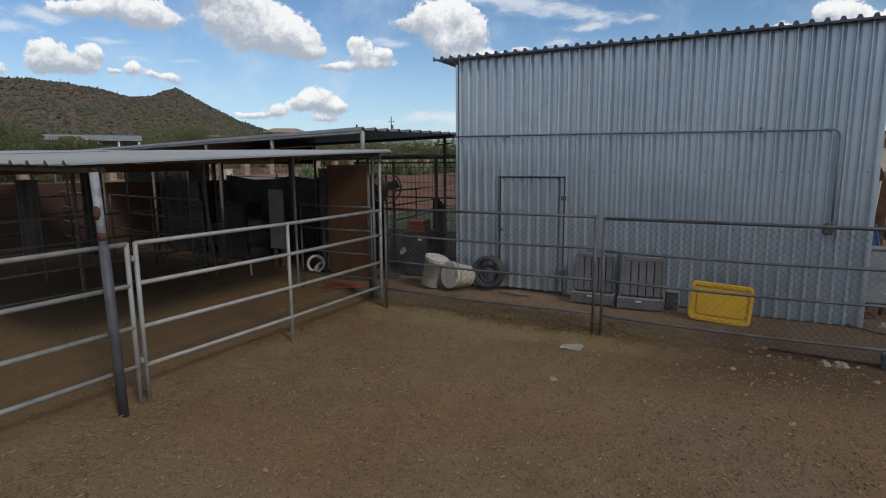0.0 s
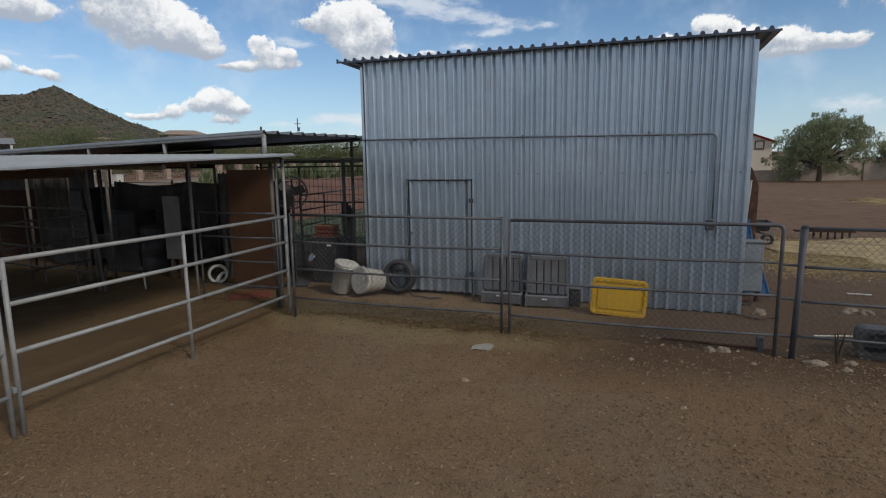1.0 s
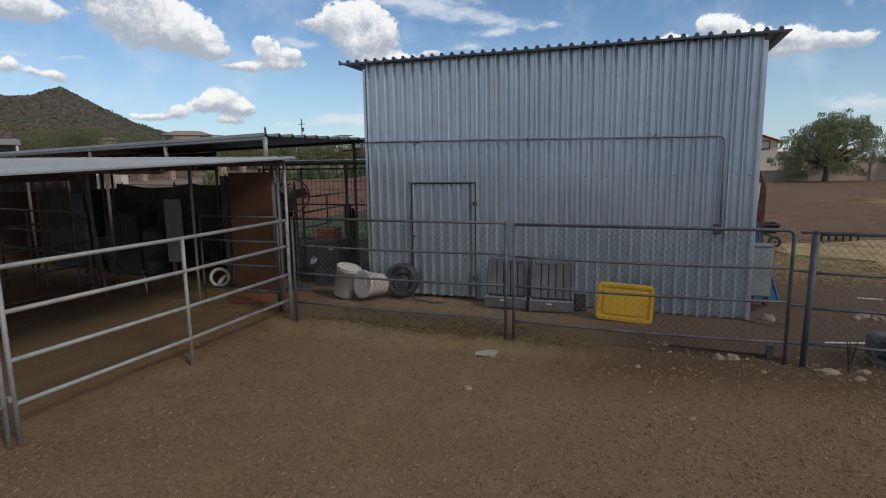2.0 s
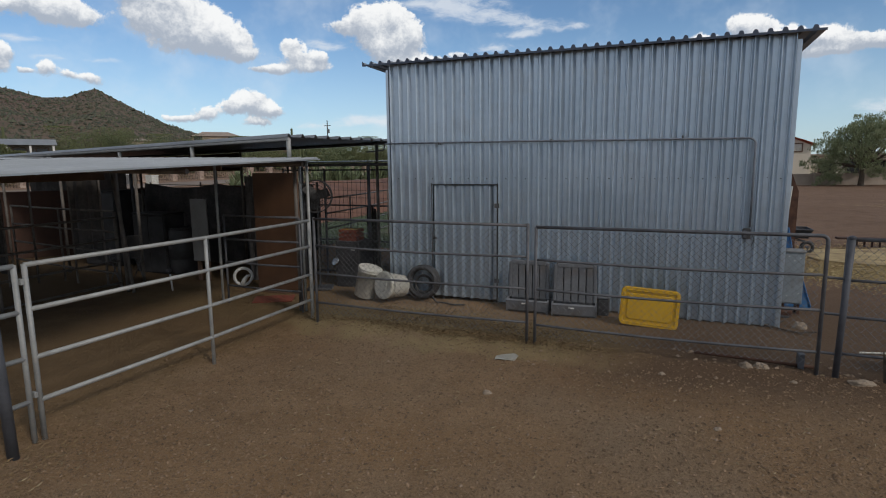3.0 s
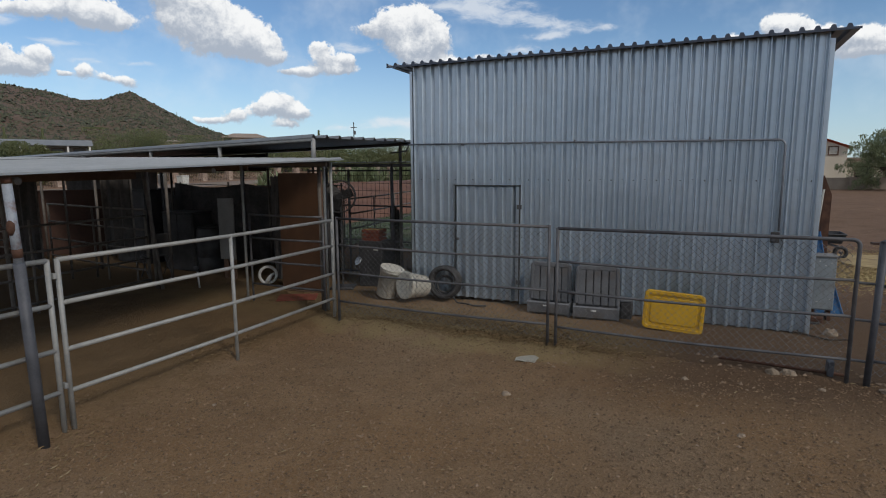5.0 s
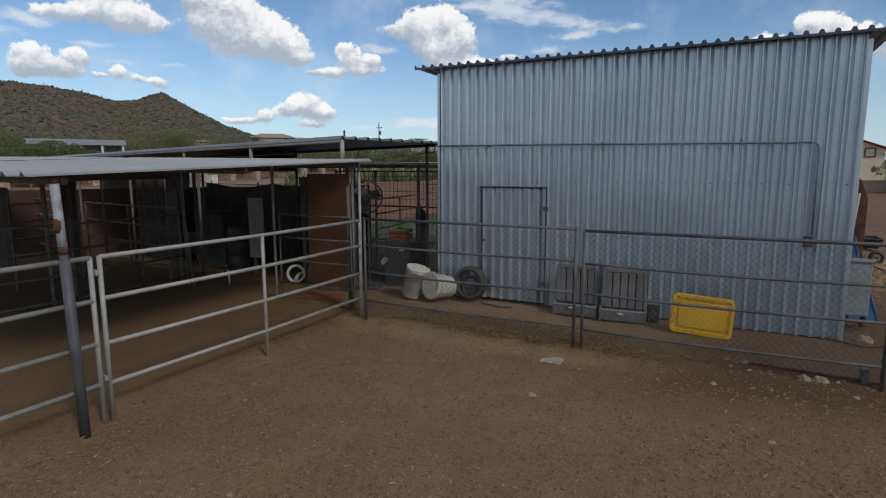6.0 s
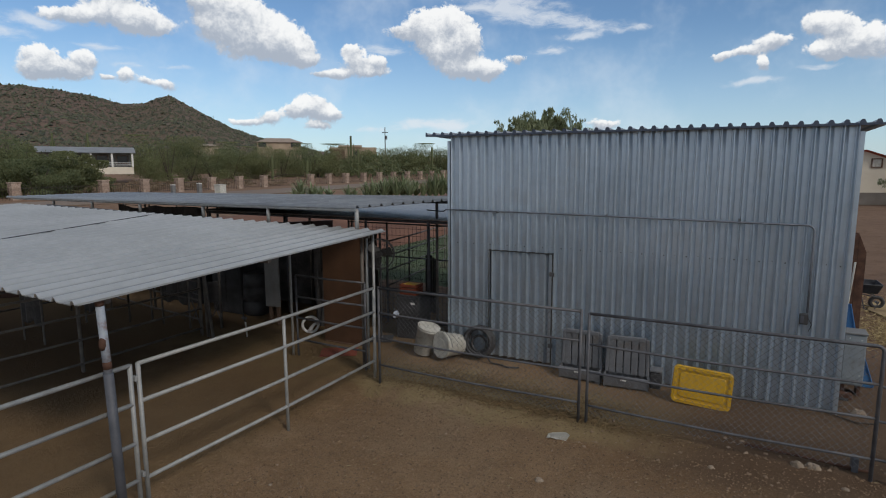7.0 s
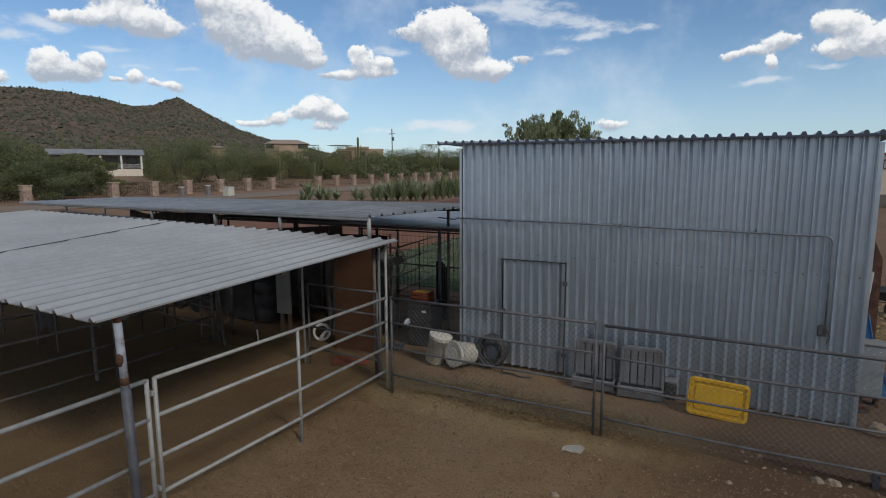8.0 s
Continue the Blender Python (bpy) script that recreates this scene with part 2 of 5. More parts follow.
RED_MAT = surface("faded_red_mat", (.20, .05, .035), (.28, .08, .05), 3, 60, 0.9, 0, 0.4, dirt=((.14, .09, .06), .8, 4))
BLUE = surface("blue_plastic", (.02, .10, .26), (.04, .15, .34), 3, 40, 0.55)
BOX_GREY = surface("grey_enamel", (.22, .25, .27), (.28, .31, .33), 3, 50, 0.5, 0.1, 0.05, 0.002, ((.18, .15, .12), .5, 5))
ORANGE = surface("orange_plastic", (.15, .035, .018), (.22, .055, .028), 3, 40, 0.6)
STONE = surface("pale_stone", (.19, .145, .105), (.31, .25, .19), 14, 90, 0.9, 0, 0.5, 0.01, ((.22, .17, .12), .6, 6), vary=.3)
BLOCK = surface("tan_block_wall", (.30, .25, .21), (.38, .32, .27), 1.0, 12, 0.9, 0, 0.2)
STUCCO = surface("cream_stucco", (.64, .58, .48), (.72, .66, .55), .6, 10, 0.9)
TAN_STUCCO = surface("tan_stucco", (.34, .26, .19), (.42, .33, .24), .6, 10, 0.9)
TILE_RED = surface("red_roof_tile", (.30, .10, .06), (.42, .16, .10), 1.5, 10, 0.85)
TILE_BROWN = surface("brown_roof_tile", (.26, .20, .16), (.34, .27, .22), 1.5, 10, 0.85)
RED_EARTH = surface("rust_red_earth", (.105, .046, .028), (.165, .076, .046), .5, 9, 0.95, 0, .6, .03)
LAWN = surface("short_lawn", (.035, .055, .022), (.075, .10, .045), .7, 12, 0.95, 0, .8, .03, ((.11, .085, .05), .5, .5))
RUST_BOARD = surface("rust_brown_boards", (.045, .024, .018), (.075, .038, .027), .8, 14, 0.9)
BRICK = surface("pillar_masonry", (.26, .18, .14), (.46, .36, .29), 3.5, 16, 0.9, 0, 0.5, 0.02, vary=.25)
IRON = surface("black_iron", (.03, .025, .022), (.06, .045, .04), 3, 20, 0.7, 0.2)
ROAD = surface("dusty_road", (.155, .115, .086), (.205, .155, .12), .05, .8, 0.95)
STRAW = surface("dry_straw", (.28, .205, .10), (.42, .32, .16), 2.5, 30, 0.95, 0, 0.8, 0.03, ((.17, .11, .065), .9, 1.1))
GLASS_DARK = surface("dark_window", (.02, .022, .025), (.035, .037, .04), 1, 8, 0.15)
BARK = surface("bark", (.05, .04, .03), (.11, .085, .065), 6, 30, 0.9, 0, 0.5)
LEAF_OLIVE = leafy("olive_leaves", (.155, .175, .078), (.245, .26, .125), .65, .5)
LEAF_GREEN = leafy("desert_leaves", (.12, .15, .07), (.205, .23, .115), .65, .5)
LEAF_TREE = leafy("tree_leaves", (.17, .205, .11), (.33, .36, .21), .65, .5)
LEAF_DRY = leafy("dry_brush", (.14, .10, .06), (.24, .18, .12))
AGAVE = leafy("agave_leaves", (.17, .22, .12), (.34, .41, .24), .6, .3)
HEDGE = leafy("hedge_leaves", (.02, .042, .016), (.045, .075, .03))
BUSH_HILL = leafy("hill_brush", (.035, .042, .025), (.095, .10, .055))


def soil(n):
    p = n.p
    xyz = n.add("ShaderNodeSeparateXYZ", p).outputs
    broad, mid, fine, grit = n.noise(p, .35, 5), n.noise(p, 2.2, 6, .6), n.noise(p, 14, 5, .65), n.noise(p, 75, 4, .7)
    col = n.mix(n.ramp(mid, .35, .68), (.234, .150, .084), (.303, .203, .119))
    col = n.mix(n.ramp(n.noise(p, .28, 3, .5), .40, .60, 0, .7), col, n.mix(mid, (.246, .146, .071), (.324, .197, .100)))
    col = n.mix(n.ramp(broad, .42, .66, 0, .75), col, (.288, .223, .154))
    col = n.mix(n.ramp(fine, .50, .68, 0, .45), col, (.177, .113, .065))
    col = n.mix(n.ramp(n.noise(p, 38, 4, .7), .47, .63, 0, .7), col, (.298, .209, .135))
    col = n.mix(n.ramp(grit, .56, .72, 0, .7), col, (.353, .270, .186))
    col = n.mix(n.ramp(n.noise(p, 55, 3, .7), .52, .66, 0, .6), col, (.140, .090, .054))
    # Soil gets darker to the right and behind the fence.
    darker_right = n.ramp(n.math("ADD", xyz[0], n.math("MULTIPLY", n.math("SUBTRACT", broad, .5), 6.0)), -2.7, .4, 0, .92)
    darker_right = n.math("MULTIPLY", darker_right, n.ramp(n.math("ADD", xyz[1], mid), 6.0, 7.3, .10, 1.0))
    col = n.mix(darker_right, col, n.mix(fine, (.095, .062, .041), (.145, .096, .062)))
    # trodden hay and manure strip behind the fence and in the pen
    edge = n.math("ADD", xyz[1], n.math("MULTIPLY", n.math("SUBTRACT", mid, .5), 1.6))
    strip = n.math("MULTIPLY", n.ramp(edge, 6.55, 6.95), n.ramp(edge, 8.3, 7.5))
    strip = n.math("MULTIPLY", strip, n.ramp(xyz[0], .2, -1.6))
    col = n.mix(n.math("MULTIPLY", strip, .6), col, (.27, .22, .115))
    # Pen floor: manure tone, also darkened for the shade under the roof.
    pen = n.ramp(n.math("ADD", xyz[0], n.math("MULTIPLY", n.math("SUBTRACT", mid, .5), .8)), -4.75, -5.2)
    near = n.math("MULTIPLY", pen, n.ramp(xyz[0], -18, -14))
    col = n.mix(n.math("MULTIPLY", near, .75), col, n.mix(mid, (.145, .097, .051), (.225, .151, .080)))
    # Shade of the far stalls painted over the floor in dark brown.
    stall_shade = n.ramp(n.math("ADD", xyz[0], n.math("MULTIPLY", n.math("SUBTRACT", mid, .5), 2.0)), -7.6, -9.8)
    stall_shade = n.math("MULTIPLY", n.math("MULTIPLY", stall_shade, n.ramp(xyz[0], -24, -19)), n.ramp(n.math("ADD", xyz[1], mid), 3.4, 6.2))
    col = n.mix(n.math("MULTIPLY", stall_shade, .6), col, n.mix(fine, (.050, .035, .023), (.095, .066, .043)))
    # rusty soil of the open field and the desert
    far = n.math("MAXIMUM", n.ramp(xyz[1], 8.5, 14), n.ramp(xyz[0], -16, -24))
    field = n.mix(n.noise(p, .12, 6, .6), (.165, .10, .066), (.255, .165, .115))
    field = n.mix(n.ramp(n.noise(p, 1.1, 7, .7), .46, .64, 0, .55), field, (.115, .072, .048))
    field = n.mix(n.ramp(n.noise(p, 3.6, 5, .7), .56, .70, 0, .6), field, (.30, .215, .155))
    col = n.mix(n.math("MULTIPLY", far, .85), col, field)
    n.set(n.b["Base Color"], col)
    n.set(n.b["Roughness"], .95)
    n.set(n.b["Specular IOR Level"], .15)
    h = n.math("ADD", n.math("MULTIPLY", fine, .6), n.math("MULTIPLY", grit, .4))
    bump(n, h, 1.0, .055)


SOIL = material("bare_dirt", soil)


def hillside(n):
    a, b, c = n.noise(n.p, .012, 6), n.noise(n.p, .12, 6, .7), n.noise(n.p, .5, 4, .7)
    col = n.mix(n.ramp(b, .35, .65), (.086, .056, .042), (.148, .098, .074))
    col = n.mix(n.ramp(a, .4, .65, 0, .5), col, (.105, .088, .055))
    col = n.mix(n.ramp(c, .55, .7, 0, .6), col, (.23, .17, .13))
    n.set(n.b["Base Color"], col)
    n.set(n.b["Roughness"], .95)
    bump(n, c, .8, 1.0)


HILL = material("rocky_hillside", hillside)

# ---- building helpers ----


def thing(name, label, category, at=(0, 0, 0), turn=0, group="", kind=""):
    ob = new(name)
    ob.empty_display_size = 0.1
    ob.matrix_basis = pose(*at, 0, 0, turn)
    return tagged(ob, label, category, group, kind)


def finish(name, bm, mat, smooth=False):
    me = bpy.data.meshes.new(name)
    bmesh.ops.recalc_face_normals(bm, faces=bm.faces)
    bm.to_mesh(me)
    bm.free()
    me.materials.append(mat)
    if smooth:
        for f in me.polygons:
            f.use_smooth = True
    return me


def part(name, bm, mat, parent, label="", smooth=False):
    ob = new(name, finish(name, bm, mat, smooth) if isinstance(bm, bmesh.types.BMesh) else bm)
    ob.parent = parent
    return tagged(ob, label) if label else ob


def solo(name, bm, mat, label, category, group="", kind="", smooth=False, at=None):
    ob = new(name, finish(name, bm, mat, smooth) if isinstance(bm, bmesh.types.BMesh) else bm)
    if at is not None:
        ob.matrix_basis = at
    return tagged(ob, label, category, group, kind)


def box(bm, x0, x1, y0, y1, z0, z1, bevel=0.0):
    m = Matrix.Translation(((x0 + x1) / 2, (y0 + y1) / 2, (z0 + z1) / 2)) @ Matrix.Diagonal((x1 - x0, y1 - y0, z1 - z0, 1))
    vs = bmesh.ops.create_cube(bm, size=1, matrix=m)["verts"]
    if bevel:
        es = list({e for v in vs for e in v.link_edges})
        bmesh.ops.bevel(bm, geom=es, offset=bevel, segments=2, affect="EDGES", profile=0.5)
    return bm


def B(*a, **k):
    return box(bmesh.new(), *a, **k)


def pipe(bm, pts, r, n=8, caps=True):
    """A tube along a polyline; r may be one radius or one a point."""
    pts = [Vector(p) for p in pts]
    rs = r if isinstance(r, (list, tuple)) else [r] * len(pts)
    rings = []
    side = None
    for i, p in enumerate(pts):
        d = (pts[min(i + 1, len(pts) - 1)] - pts[max(i - 1, 0)]).normalized()
        if side is None:
            side = d.cross(Vector((0.13, 0.21, 0.97)) if abs(d.z) < .9 else Vector((0.97, 0.2, 0.1))).normalized()
        side = (side - d * side.dot(d)).normalized()
        up = d.cross(side)
        rings.append([bm.verts.new(p + rs[i] * (math.cos(k * math.tau / n) * side + math.sin(k * math.tau / n) * up)) for k in range(n)])
    for a, b in zip(rings, rings[1:]):
        for k in range(n):
            bm.faces.new((a[k], a[(k + 1) % n], b[(k + 1) % n], b[k]))
    if caps:
        bm.faces.new(rings[0][::-1])
        bm.faces.new(rings[-1])
    return bm


def P(pts, r, n=8):
    return pipe(bmesh.new(), pts, r, n)


def lathe(bm, profile, n=20, m=Matrix.Identity(4)):
    """Turns (radius, height) points round z."""
    rings = [[bm.verts.new(m @ Vector((r * math.cos(k * math.tau / n), r * math.sin(k * math.tau / n), z))) for k in range(n)] for r, z in profile]
    for a, b in zip(rings, rings[1:]):
        for k in range(n):
            bm.faces.new((a[k], a[(k + 1) % n], b[(k + 1) % n], b[k]))
    bm.faces.new(rings[0][::-1])
    bm.faces.new(rings[-1])
    return bm


def torus(bm, R, r, m=Matrix.Identity(4), n=28, k=8, arc=math.tau):
    full = arc >= math.tau - 1e-6
    steps = n if full else n + 1
    rings = []
    for i in range(steps):
        a = arc * i / n
        c = Vector((math.cos(a), math.sin(a), 0))
        rings.append([bm.verts.new(m @ (c * (R + r * math.cos(j * math.tau / k)) + Vector((0, 0, r * math.sin(j * math.tau / k))))) for j in range(k)])
    for i in range(steps if full else steps - 1):
        a, b = rings[i], rings[(i + 1) % steps]
        for j in range(k):
            bm.faces.new((a[j], a[(j + 1) % k], b[(j + 1) % k], b[j]))
    return bm


def ribs(u0, u1, pitch, height, phase, shape):
    """Breaks (u, h) of a ribbed profile between u0 and u1."""
    out, i = [], math.floor((u0 - phase) / pitch)

    def at(u):
        f = ((u - phase) / pitch) % 1.0
        for (a, ha), (b, hb) in zip(shape, shape[1:]):
            if a <= f <= b:
                return height * (ha + (hb - ha) * (f - a) / max(b - a, 1e-9))
        return 0.0
    out.append((u0, at(u0)))
    while phase + i * pitch < u1:
        for f, h in shape[:-1]:
            u = phase + (i + f) * pitch
            if u0 + 1e-4 < u < u1 - 1e-4:
                out.append((u, h * height))
        i += 1
    out.append((u1, at(u1)))
    return out


WALL_RIB = ((0, 0), (.30, 0), (.34, .06), (.38, 0), (.46, 0), (.515, .82), (.54, 1), (.62, 1), (.67, .86), (.86, .14), (.93, 0), (1, 0))
ROOF_RIB = ((0, 0), (.24, 0), (.27, .12), (.31, .12), (.34, 0), (.66, 0), (.72, .88), (.75, 1), (.80, 1), (.83, .88), (.94, .06), (1, 0))


def sheet(u0, u1, v0, v1, place, pitch=.16, height=.026, phase=0.0, shape=WALL_RIB, thick=.004, steps=1):
    """A ribbed metal sheet with thickness: ribs run along v; place(u, v, h) puts it in the world."""
    bm = bmesh.new()
    line = ribs(u0, u1, pitch, height, phase, shape)
    vs = [v0 + (v1 - v0) * i / steps for i in range(steps + 1)]
    top = [[bm.verts.new(place(u, v, h)) for u, h in line] for v in vs]
    low = [[bm.verts.new(place(u, v, h - thick)) for u, h in line] for v in vs]
    for rows, flip in ((top, False), (low, True)):
        for a, b in zip(rows, rows[1:]):
            for k in range(len(line) - 1):
                q = (a[k], a[k + 1], b[k + 1], b[k])
                bm.faces.new(q[::-1] if flip else q)
    for k in range(len(line) - 1):
        bm.faces.new((top[0][k], low[0][k], low[0][k + 1], top[0][k + 1]))
        bm.faces.new((top[-1][k], top[-1][k + 1], low[-1][k + 1], low[-1][k]))
    for i in range(steps):
        bm.faces.new((top[i][0], top[i + 1][0], low[i + 1][0], low[i][0]))
        bm.faces.new((top[i][-1], low[i][-1], low[i + 1][-1], top[i + 1][-1]))
    return bm


def soup(name, verts, faces, mat):
    me = bpy.data.meshes.new(name)
    me.from_pydata(verts, [], faces)
    me.materials.append(mat)
    return me


def leaves(rng, centre, radii, count, size, verts, faces, droop=0.0, shell=0.45):
    """Adds small folded leaf clumps in an uneven crown."""
    c, r = np.array(centre), np.array(radii)
    lobes = [(rng.normal(size=3) * .55, rng.uniform(.35, .62)) for _ in range(9)]
    for _ in range(count):
        o, s = lobes[rng.integers(len(lobes))]
        d = rng.normal(size=3)
        d /= np.linalg.norm(d)
        p = c + r * np.clip(o + d * s * rng.uniform(shell, 1.0) ** .6, -1.15, 1.1)
        a = rng.normal(size=3); a /= np.linalg.norm(a)
        b = np.cross(a, rng.normal(size=3)); b /= np.linalg.norm(b)
        a, b = a * size * rng.uniform(.6, 1.4), b * size * rng.uniform(.25, .6)
        if droop:
            a[2] -= droop * size
        i = len(verts)
        verts += [tuple(p - a), tuple(p + b), tuple(p + a), tuple(p - b)]
        faces += [(i, i + 1, i + 2), (i, i + 2, i + 3)]


def ground_z(x, y):
    """The land: flat yard, rising gently towards the hill."""
    d = math.hypot(x, y)
    lean = min(max((-x + .35 * y) / max(d, 1e-6), 0.0), 1.0)
    return lean * (0.015 * max(0.0, d - 75) + 0.018 * max(0.0, d - 150))

# ---- ground ----


def smooth(a, b, v):
    f = min(max((v - a) / (b - a), 0.0), 1.0)
    return f * f * (3 - 2 * f)


def yard_z(x, y):
    """The trodden yard: a shallow hollow with a low bank along the fence."""
    bank = 6.86 + .06 * noise.noise((x * 1.3, 0, 2)) + .03 * noise.noise((x * 4.1, 0, 9))
    z = -.14 * smooth(-5.5, -4.35, x) * smooth(2.0, -1.0, x) * smooth(bank + .20, bank - .18, y) * (.35 + .65 * smooth(-1.0, 3.5, y))
    z += .022 * noise.noise((x * .9, y * .9, 0)) + .012 * noise.noise((x * 3.1, y * 3.1, 4)) + .006 * noise.noise((x * 8.3, y * 8.3, 6))
    if -4.6 < x < 6:
        z += .03 * math.exp(-((y - bank - .16) / .13) ** 2) * (.5 + noise.noise((x * 2, 0, 7)))
    if y < 7.1:
        z -= .012 * math.exp(-((x + 4.85) / .3) ** 2)
    return z


def ground():
    grow = [.1 * 1.17 ** k for k in range(1, 60) if .1 * 1.17 ** k < 2700]
    xs = [-6.0 - g for g in grow[::-1]] + list(np.arange(-6.0, 6.01, .06)) + [6.0 + g for g in grow]
    ys = [.4 - g for g in grow[::-1]] + list(np.arange(.4, 9.01, .05)) + [9.0 + g for g in grow]
    verts, faces = [], []
    for y in ys:
        for x in xs:
            z = ground_z(x, y)
            if -25 < x < 20 and -10 < y < 30:
                z += yard_z(x, y)
            verts.append((x, y, z))
    n = len(xs)
    for j in range(len(ys) - 1):
        for i in range(n - 1):
            a = j * n + i
            faces.append((a, a + 1, a + n + 1, a + n))
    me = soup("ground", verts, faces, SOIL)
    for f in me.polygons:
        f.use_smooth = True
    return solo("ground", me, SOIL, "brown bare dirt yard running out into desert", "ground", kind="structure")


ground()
bm = bmesh.new()
for k in range(40):
    y0, y1 = 10 + k * 6, 16 + k * 6
    q = [(x, y, ground_z(x, y) + .12) for x, y in ((-63, y0), (-54, y0), (-54, y1), (-63, y1))]
    bm.faces.new([bm.verts.new(v) for v in q])
bmesh.ops.remove_doubles(bm, verts=bm.verts, dist=.001)
bmesh.ops.solidify(bm, geom=bm.faces[:], thickness=.1)
solo("road", bm, ROAD, "pale dusty unpaved road beyond the stalls", "road", kind="structure")

# ---- the metal shed ----
SX0, SX1, SY, SBACK = -4.30, 1.49, 8.82, 13.2
RIB, RIB0, RIB_H = .1549, -4.103 - .62 * .1549, .062      # spacing, first rib and depth of the wall ribs
DX0, DX1, DTOP = -3.55, -2.42, 1.92


def wall_top(x):
    return 3.775 - .005 * (x - SX0)


shed = thing("metal_shed", "tall shed clad in galvanised ribbed metal sheets", "shed", (0, 0, 0))


def cladding(x0, x1, z0, z1, name="wall_sheet"):
    def place(u, v, h):
        top = wall_top(u) + .072 if z1 is None else z1
        return Vector((u, SY - h, z0 + v * (top - z0)))
    return part(name, sheet(x0, x1, 0, 1, place, pitch=RIB, phase=RIB0, height=RIB_H), GALV, shed)


cladding(SX0, DX0, .03, None)
cladding(DX0, DX1, DTOP, None)
for a, b in ((DX1, -1.52), (-1.52, -.56), (-.56, .40), (.40, SX1 - .02)):
    cladding(a + .001, b, .03 - .02 * (a > -1), None)
door = part("door", sheet(DX0 + .02, DX1 - .02, 0, 1, lambda u, v, h: Vector((u, SY - h + .004, .06 + v * (DTOP - .085))), pitch=RIB, phase=RIB0, height=RIB_H), GALV, shed, "sheet metal door flush with the wall")
# Black strips on the frame draw the dark gap round the door.
bm = bmesh.new()
box(bm, DX0 + .002, DX0 + .010, SY - .064, SY - .050, .03, DTOP + .012)
box(bm, DX1 - .014, DX1 - .002, SY - .066, SY - .035, .03, DTOP + .012)
box(bm, DX0 + .018, DX1 - .022, SY - .066, SY - .030, DTOP - .010, DTOP + .002)
part("door_frame", bm, BLACK, door, "thin dark strips marking the door frame and gap")
part("latch", B(DX0 + .03, DX0 + .10, SY - .085, SY - .068, 1.02, 1.06, .006), PIPE_DARK, door)
for z in (.35, 1.55):
    part("hinge", B(DX1 - .05, DX1 + .03, SY - .082, SY - .071, z, z + .07, .004), PIPE_DARK, door)
# other walls close the shed
for x, s in ((SX0, -1), (SX1, 1)):
    part("side_wall", sheet(SY + .002, SBACK, 0, 1, (lambda x, s: lambda u, v, h: Vector((x + s * (h - .027), u, .03 + v * (wall_top(x) - .03 - .01))))(x, s), phase=SY + .05), GALV, shed)
part("back_wall", sheet(SX0, SX1, 0, 1, lambda u, v, h: Vector((u, SBACK + h, .03 + v * (wall_top(u) - .15))), phase=SX0), GALV, shed)
part("corner_trim", B(SX1 - .018, SX1 + .035, SY - .070, SY + .09, .0, wall_top(SX1) - .01), GALV, shed)
part("corner_trim", B(SX0 - .03, SX0 + .012, SY - .070, SY + .06, .02, wall_top(SX0) - .01), GALV, shed)
RX0, RX1, RY0 = -4.72, 1.765, 8.68
prof = ((0, 0), (.50, 0), (.57, .72), (.64, 1), (.80, 1), (.87, .72), (.94, 0), (1, 0))
edges = [RX0, -3.76, -2.80, -1.84, -.88, .08, 1.04, RX1]
for a, b in zip(edges, edges[1:]):
    part("roof_sheet", sheet(a, b, RY0, SBACK + .3, lambda u, v, h: Vector((u, v, wall_top(u) + .083 + h - .012 * (v - RY0))), pitch=.163, height=.045, phase=RX0 + .05, shape=prof, thick=.006), DARK_ROOF, shed, "dark ribbed roof sheet with scalloped edge")
for a, b in zip(edges, edges[1:]):
    bm = bmesh.new()
    line = ribs(a, b, .163, .045, RX0 + .05, prof)
    rows = [[bm.verts.new((u, y, wall_top(u) + .062 + f * (h + .029))) for u, h in line] for y, f in ((RY0 - .006, 0), (RY0 - .006, 1), (RY0 - .002, 1), (RY0 - .002, 0))]
    for p, q in zip(rows, rows[1:] + rows[:1]):
        for k in range(len(line) - 1):
            bm.faces.new((p[k], p[k + 1], q[k + 1], q[k]))
    part("closure_strip", bm, CLOSURE, shed, "dark closure strip under the roof ribs")
# row of screws at mid height
k = 0
x = RIB0 + .22 * RIB
while x < SX1 - .05:
    if x > SX0 + .05:
        bm = bmesh.new()
        lathe(bm, ((.005, 0), (.006, .003), (.003, .006)) if k % 2 else ((.009, 0), (.010, .004), (.005, .008)), 8, Matrix.Translation((x, SY - .0005, 2.005 + .012 * (k % 2))) @ pose(0, 0, 0, 90))
        part("screw", bm, PIPE_DARK, shed)
    x += RIB
    k += 1
# conduit along the wall, bending down to a junction box
CY = SY - .081
arc = [(1.0 + .085 * math.sin(a), CY, 2.45 + .085 * math.cos(a)) for a in np.linspace(0, math.pi / 2, 7)]
conduit = part("conduit", P([(-4.36, CY, 2.585), (-2, CY, 2.57), (-.5, CY, 2.55)] + arc + [(1.085, CY, 2.0), (1.085, CY, 1.36)], .0135, 8), PIPE_BLUE, shed, "thin grey steel conduit pipe", smooth=True)
for x in (-3.4, -1.6, .2):
    part("strap", B(x - .007, x + .007, CY - .016, SY - .001, 2.55, 2.59, .002), PIPE_DARK, conduit)
jb = part("junction_box", B(1.0, 1.10, SY - .10, SY - .001, 1.20, 1.34, .008), BLACK, shed, "small dark outlet box")
part("box_cover", B(1.01, 1.05, SY - .112, SY - .100, 1.22, 1.32, .003), POST_GREY, jb)
part("cable", P([(1.09, SY - .07, 1.3), (1.15, SY - .06, 1.2), (1.12, SY - .05, 1.1)], .004, 6), BLACK, jb)
